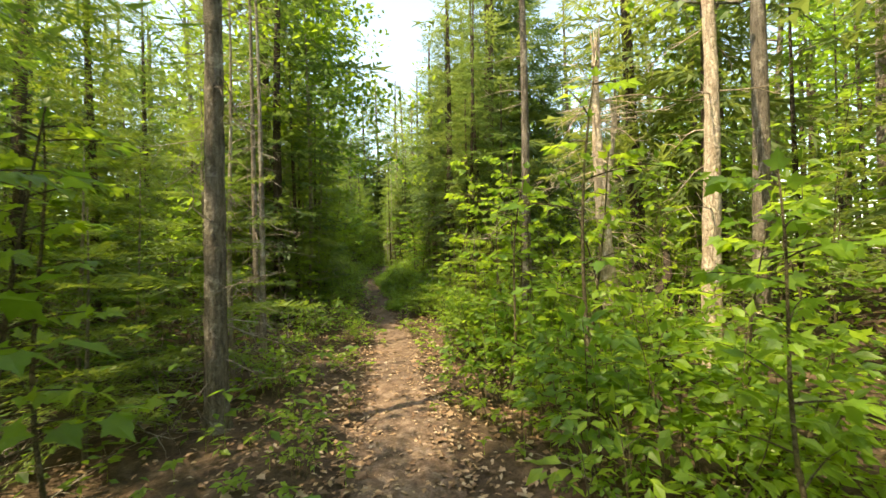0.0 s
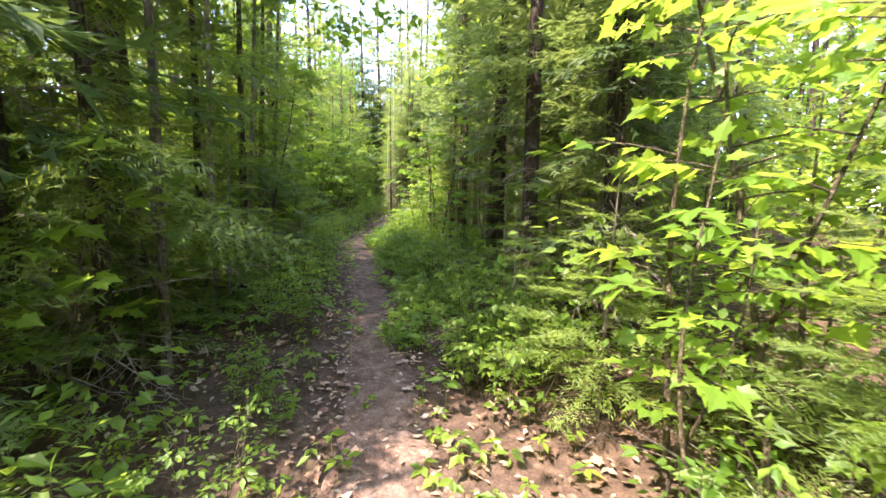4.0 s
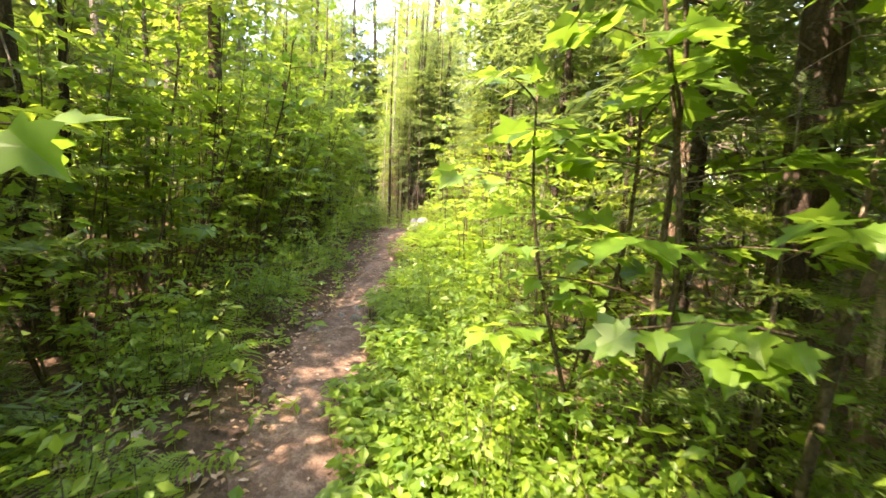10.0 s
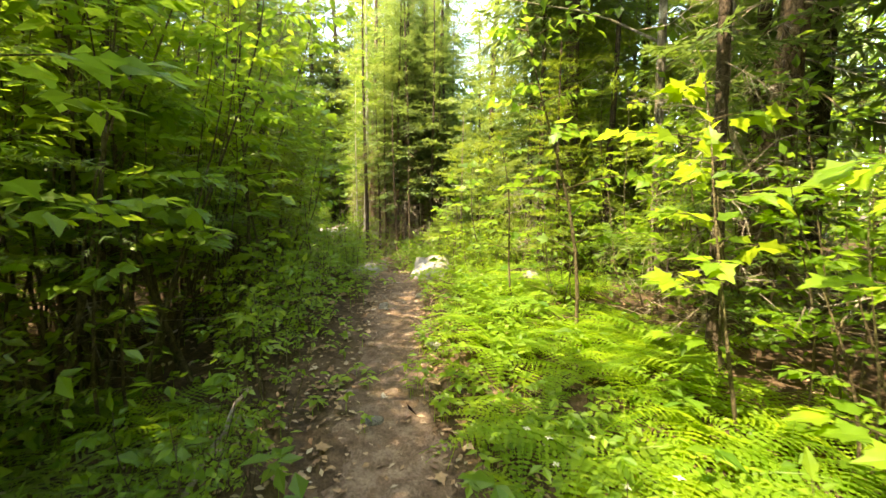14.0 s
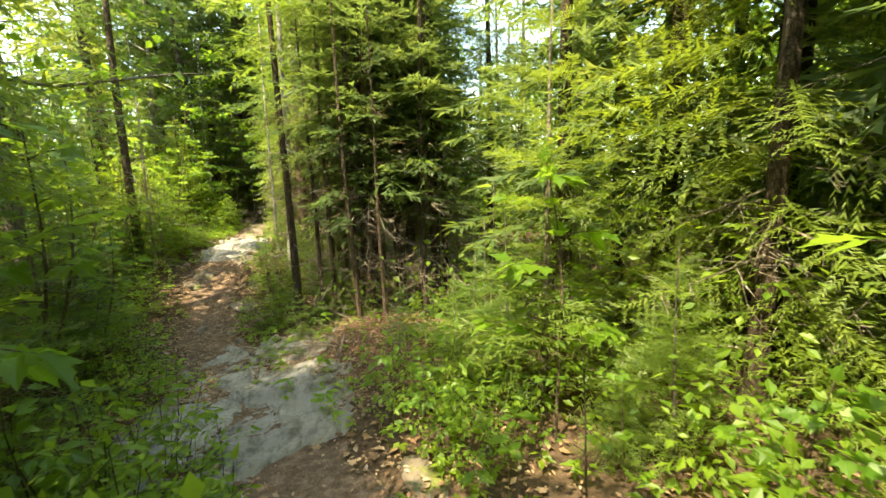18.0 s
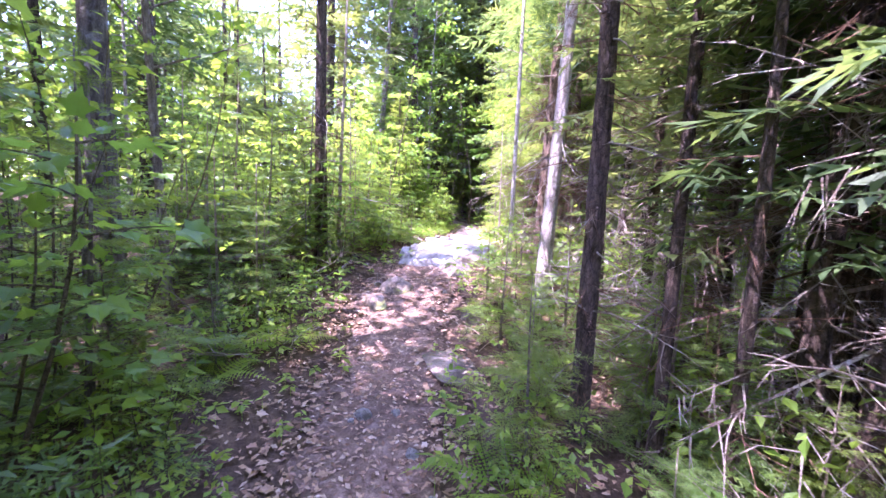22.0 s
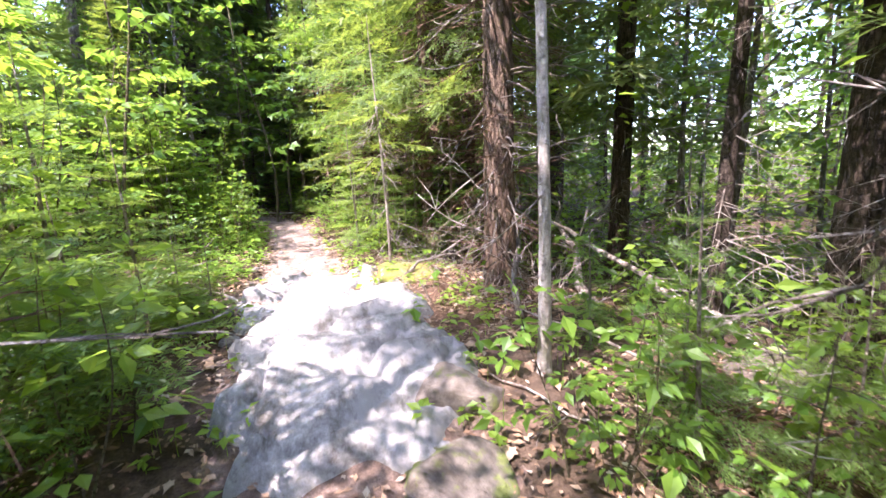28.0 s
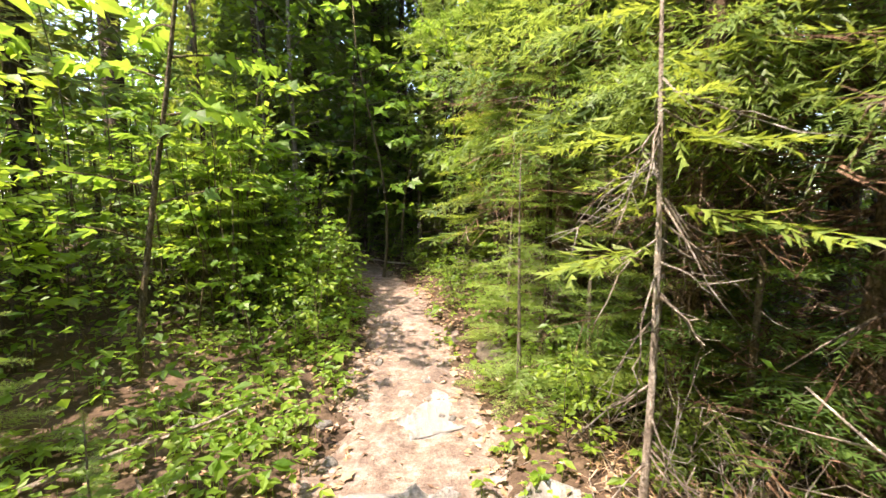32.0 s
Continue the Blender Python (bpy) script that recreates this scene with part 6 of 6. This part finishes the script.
def strewn(name, count, spread, shape, size, mat, lift, tilt, label, category, y0=-4, y1=48, nearest=0.0, drop=0.0):
    rng = np.random.default_rng(len(name) + count)
    y = rng.uniform(y0, y1, count)
    u = rng.normal(0, spread, count)
    u = np.sign(u) * (np.abs(u) + nearest * trail_w(y))
    x = trail_x(y) + u
    z = land(x, y) + 0.025 + lift * rng.uniform(0.2, 1.0, count)
    a = rng.uniform(0, 6.28, count)
    g = Geo()
    set_leaves(g, shape, np.column_stack([x, y, z]), np.column_stack([np.cos(a), np.sin(a), rng.normal(drop, 0.2, count)]), size * rng.uniform(0.6, 1.3, count), rng, tilt)
    return tagged(new(name, g.mesh(name, mat)), label, category, kind="stuff")


strewn("leaf_litter", 28000, 1.6, OVAL_FAR, 0.048, LITTER, 0.006, 0.22, "dry brown fallen leaves strewn over the forest floor", "leaf litter", nearest=0.55)
strewn("leaf_litter", 3500, 0.9, MAPLE_COARSE, 0.07, LITTER, 0.008, 0.25, "dry tan maple leaves along the trail", "leaf litter", nearest=0.6)
strewn("leaf_litter", 2600, 0.7, OVAL_FAR, 0.05, LITTER, 0.006, 0.2, "dry brown leaves trodden into the trail", "leaf litter", -3, 6)
strewn("leaf_litter", 3000, 0.28, OVAL_FAR, 0.04, LITTER, 0.004, 0.2, "dry brown leaves scattered on the trail", "leaf litter", -3, 44)
strewn("leaf_litter", 5000, 0.25, OVAL_FAR, 0.045, LITTER, 0.006, 0.22, "dry brown leaves lying along the trail edge", "leaf litter", -3, 46, nearest=0.75)
strewn("leaf_litter", 5200, 0.5, OVAL_FAR, 0.045, LITTER, 0.006, 0.2, "dry brown leaves on the stony trail", "leaf litter", 28.5, 34.6)


def needle_bed(name, cx, cy, rx, ry, count, label):
    """Fallen needles, twig ends and leaf scraps over a patch of floor."""
    rng = np.random.default_rng(int(cy * 10))
    a, q = rng.uniform(0, 6.28, count), np.sqrt(rng.uniform(0, 1, count))
    x, y = cx + rx * q * np.cos(a), cy + ry * q * np.sin(a)
    z = land(x, y) + 0.03 + 0.055 * (1 - q ** 3) + rng.uniform(0, 0.02, count)
    w = rng.uniform(0, 6.28, count)
    g = Geo()
    for shape, pick, size in ((OVAL_FAR, rng.uniform(size=count) < 0.3, 0.045), (NEEDLE, None, 0.11)):
        keep = pick if pick is not None else ~first
        first = keep
        n = int(keep.sum())
        set_leaves(g, shape, np.column_stack([x, y, z])[keep], np.column_stack([np.cos(w), np.sin(w), rng.normal(0, 0.2, count)])[keep], size * rng.uniform(0.5, 1.3, n), rng, 0.3)
    return tagged(new(name, g.mesh(name, LITTER)), label, "needle litter", kind="stuff")


NEEDLE = (np.array([(-0.03, 0, 0), (0.03, 0, 0), (0.0, 1, 0.05)], float), np.array([[0, 1, 2]]))
needle_bed("needle_litter", -2.80, 29.5, 1.15, 1.7, 5200, "rust-brown needles and scraps on the mound")
needle_bed("needle_litter", -4.3, 36.9, 1.0, 1.6, 4200, "dry needles and scraps below the big spruce")
needle_bed("needle_litter", -3.7, 33.6, 1.0, 1.6, 2600, "dry needles and scraps below thin trunks")


def herbs(name, count, spread, per, size, tall, label, y0=-4, y1=48, nearest=0.95, seed=0, side=0):
    """Low plants: a whorl of leaves on a short stalk."""
    rng = np.random.default_rng(700 + seed)
    y = rng.uniform(y0, y1, count)
    u = np.abs(rng.normal(0, spread, count)) + nearest * trail_w(y) + 0.10 * np.sin(2.3 * y + seed) + 0.08 * np.sin(5.9 * y) + rng.normal(0, 0.06, count)
    u = u * (rng.choice((-1, 1), count) if side == 0 else side)
    x = trail_x(y) + u
    keep = (rolling(x * 1.6, y * 1.6) > -0.6)
    x, y = x[keep], y[keep]
    k = len(x)
    h = tall * rng.uniform(0.4, 1.1, k)
    z = land(x, y) + h
    a = (rng.uniform(0, 6.28, (k, 1)) + np.arange(per) * 6.283 / per + rng.normal(0, 0.25, (k, per))).ravel()
    pos = np.repeat(np.column_stack([x, y, z]), per, axis=0) + np.column_stack([0 * a, 0 * a, rng.normal(0, 0.02, len(a))])
    g = Geo()
    set_leaves(g, OVAL_FAR, pos, np.column_stack([np.cos(a), np.sin(a), rng.normal(-0.1, 0.2, len(a))]), size * rng.uniform(0.6, 1.25, len(a)), rng, 0.3)
    s = np.column_stack([x, y, z])
    v = np.stack([s - np.column_stack([0 * h + 0.002, 0 * h, h]), s - np.column_stack([0 * h - 0.002, 0 * h, h]), s], 1).reshape(-1, 3)
    g.add(v, np.arange(3 * k).reshape(-1, 3))
    return tagged(new(name, g.mesh(name, HERB)), label, "ground cover", kind="stuff")


herbs("low_herbs", 3600, 1.2, 5, 0.075, 0.12, "low green woodland herbs along the trail")
herbs("low_herbs", 2600, 0.8, 5, 0.085, 0.26, "knee-high bright green herbs beside the trail", 13, 19.6, 0.9, 1, 1)
herbs("low_herbs", 700, 0.9, 5, 0.07, 0.2, "low bright herbs between the ferns", 19.6, 25.5, 0.9, 6, 1)
herbs("low_herbs", 1200, 0.8, 6, 0.07, 0.15, "low dark green herbs on the shaded bank", 9, 14, 0.9, 2, 1)
herbs("low_herbs", 900, 1.0, 5, 0.07, 0.16, "low sunlit herbs in the litter beside the ledge", 36.2, 42, 1.15, 4, -1)
herbs("low_herbs", 130, 0.7, 5, 0.065, 0.14, "low herbs among dry twigs", 34.5, 42, 1.1, 5, 1)
def flowers(name, count, y0, y1, near, far, label):
    """White four-petalled blossoms above low leaves."""
    rng = np.random.default_rng(88)
    y = rng.uniform(y0, y1, count)
    x = trail_x(y) + trail_w(y) + rng.uniform(near, far, count)
    a = (rng.uniform(0, 6.28, (count, 1)) + np.arange(4) * 1.5708).ravel()
    g = Geo()
    pos = np.repeat(np.column_stack([x, y, land(x, y) + rng.uniform(0.16, 0.34, count)]), 4, axis=0)
    set_leaves(g, OVAL_COARSE, pos, np.column_stack([np.cos(a), np.sin(a), 0 * a + 0.1]), 0.022, rng, 0.1)
    return tagged(new(name, g.mesh(name, PETAL)), label, "flowers", kind="stuff")


flowers("white_blossoms", 70, 12.6, 15.5, 0.1, 1.5, "small white woodland blossoms among dark leaves")
flowers("white_blossoms", 30, 18.6, 20.4, 0.05, 0.8, "small white blossoms at the trail edge")
herbs("tree_seedlings", 700, 1.6, 4, 0.13, 0.35, "knee-high maple seedlings in the litter", -3, 46, 1.1, 3)


def brush(name, count, near, far, size, tall, label, seed, ends=False):
    """Leafy undergrowth between the farther trunks."""
    rng = np.random.default_rng(seed)
    y = rng.uniform(-6, 58, count)
    x = trail_x(y) + rng.choice((-1, 1), count) * rng.uniform(near, far, count)
    if ends:
        x, y = rng.uniform(-34, 24, count), rng.uniform(57, 84, count)
    per = 20
    h = tall * rng.uniform(0.35, 1.0, count)
    pos = np.repeat(np.column_stack([x, y, land(x, y)]), per, axis=0)
    t = rng.uniform(0.05, 1, count * per)
    pos = pos + np.column_stack([rng.normal(0, 0.22 + 0.18 * tall, count * per), rng.normal(0, 0.22 + 0.18 * tall, count * per), t * np.repeat(h, per)])
    a = rng.uniform(0, 6.28, count * per)
    g = Geo()
    set_leaves(g, OVAL_FAR, pos, np.column_stack([np.cos(a), np.sin(a), rng.normal(-0.2, 0.3, len(a))]), size * rng.uniform(0.6, 1.3, len(a)), rng, 0.5)
    tagged(new(name, g.mesh(name, BROAD)), label, "undergrowth", kind="stuff")


brush("undergrowth", 1500, 2.8, 6.5, 0.10, 2.6, "leafy saplings between the nearer trunks", 75)
brush("undergrowth", 1900, 6, 15, 0.20, 3.4, "dense leafy undergrowth between the farther trunks", 71)
brush("undergrowth", 1000, 14, 34, 0.42, 4.5, "distant leafy undergrowth under the trees", 73)
brush("undergrowth", 420, 0, 1, 0.42, 5.0, "distant leafy undergrowth where the trail leaves view", 74, True)
brush("undergrowth", 2400, 1.8, 6, 0.078, 1.1, "leafy undergrowth filling gaps beside the trail", 72)



def joined_shrubs():
    rng = np.random.default_rng(79)
    s = np.array(JOINED)
    per = 70
    h = np.repeat(s[:, 2], per)
    n = len(h)
    a, t = rng.uniform(0, 6.28, n), rng.uniform(0.1, 1, n)
    d = 0.42 * np.sqrt(h) * (0.4 + 0.6 * t) * np.sqrt(rng.uniform(0, 1, n))
    pos = np.column_stack([np.repeat(s[:, 0], per) + d * np.cos(a), np.repeat(s[:, 1], per) + d * np.sin(a), np.repeat(land(s[:, 0], s[:, 1]), per) + t * h])
    g = Geo()
    set_leaves(g, OVAL_FAR, pos, np.column_stack([np.cos(a), np.sin(a), rng.normal(-0.2, 0.3, n)]), 0.082 * rng.uniform(0.6, 1.3, n), rng, 0.45)
    tagged(new("undergrowth", g.mesh("undergrowth", BROAD)), "low leafy shrubs spread under the trees", "undergrowth", kind="stuff")


joined_shrubs()

# ---- far wood that closes the view ----


def far_wood(name, seed, trees, near, far, clump, leaves, label):
    rng = np.random.default_rng(seed)
    gw, gl = Geo(), Geo()
    for k in range(trees):
        while True:
            x, y = rng.uniform(-far - 4, far), rng.uniform(-far * 0.6, 50 + far)
            d = abs(x - trail_x(np.clip(y, -6, 60)))
            out = max(d - near, (-y - near * 0.5), y - 56)
            if 0 < out < far - near:
                break
        h = rng.uniform(9, 15)
        z0 = float(floor_height(np.array(x), np.array(y), np.array(d)))
        line = wobbly_stem(rng, h, 0.03, 0.02, 6) + (x, y, z0)
        gw.add(*tube(line, np.linspace(rng.uniform(0.08, 0.18), 0.03, 6), 6))
        t = rng.uniform(0, 1, leaves)
        low = rng.choice((0.05, 0.25))
        r = (0.4 + 2.3 * (1 - t)) * np.sqrt(rng.uniform(0.05, 1, leaves))
        a = rng.uniform(0, 6.28, leaves)
        pos = np.column_stack([x + r * np.cos(a), y + r * np.sin(a), z0 + h * (low + (1.02 - low) * t)])
        way = np.column_stack([np.cos(a), np.sin(a), rng.normal(-0.2, 0.4, leaves)])
        set_leaves(gl, OVAL_FAR, pos, way, 1.3 * clump * rng.uniform(0.6, 1.4, leaves), rng, 0.6)
    root = tagged(new(name), label, "woodland", kind="stuff")
    part("trunks", gw.mesh("trunks", DARK_BARK, True), root)
    part("foliage", gl.mesh("foliage", CROWN), root)


far_wood("far_woods", 801, 190, 10, 24, 0.24, 480, "dense green woodland receding behind the nearer trees")
far_wood("far_woods", 802, 150, 24, 44, 0.62, 240, "hazy distant woodland closing the view")
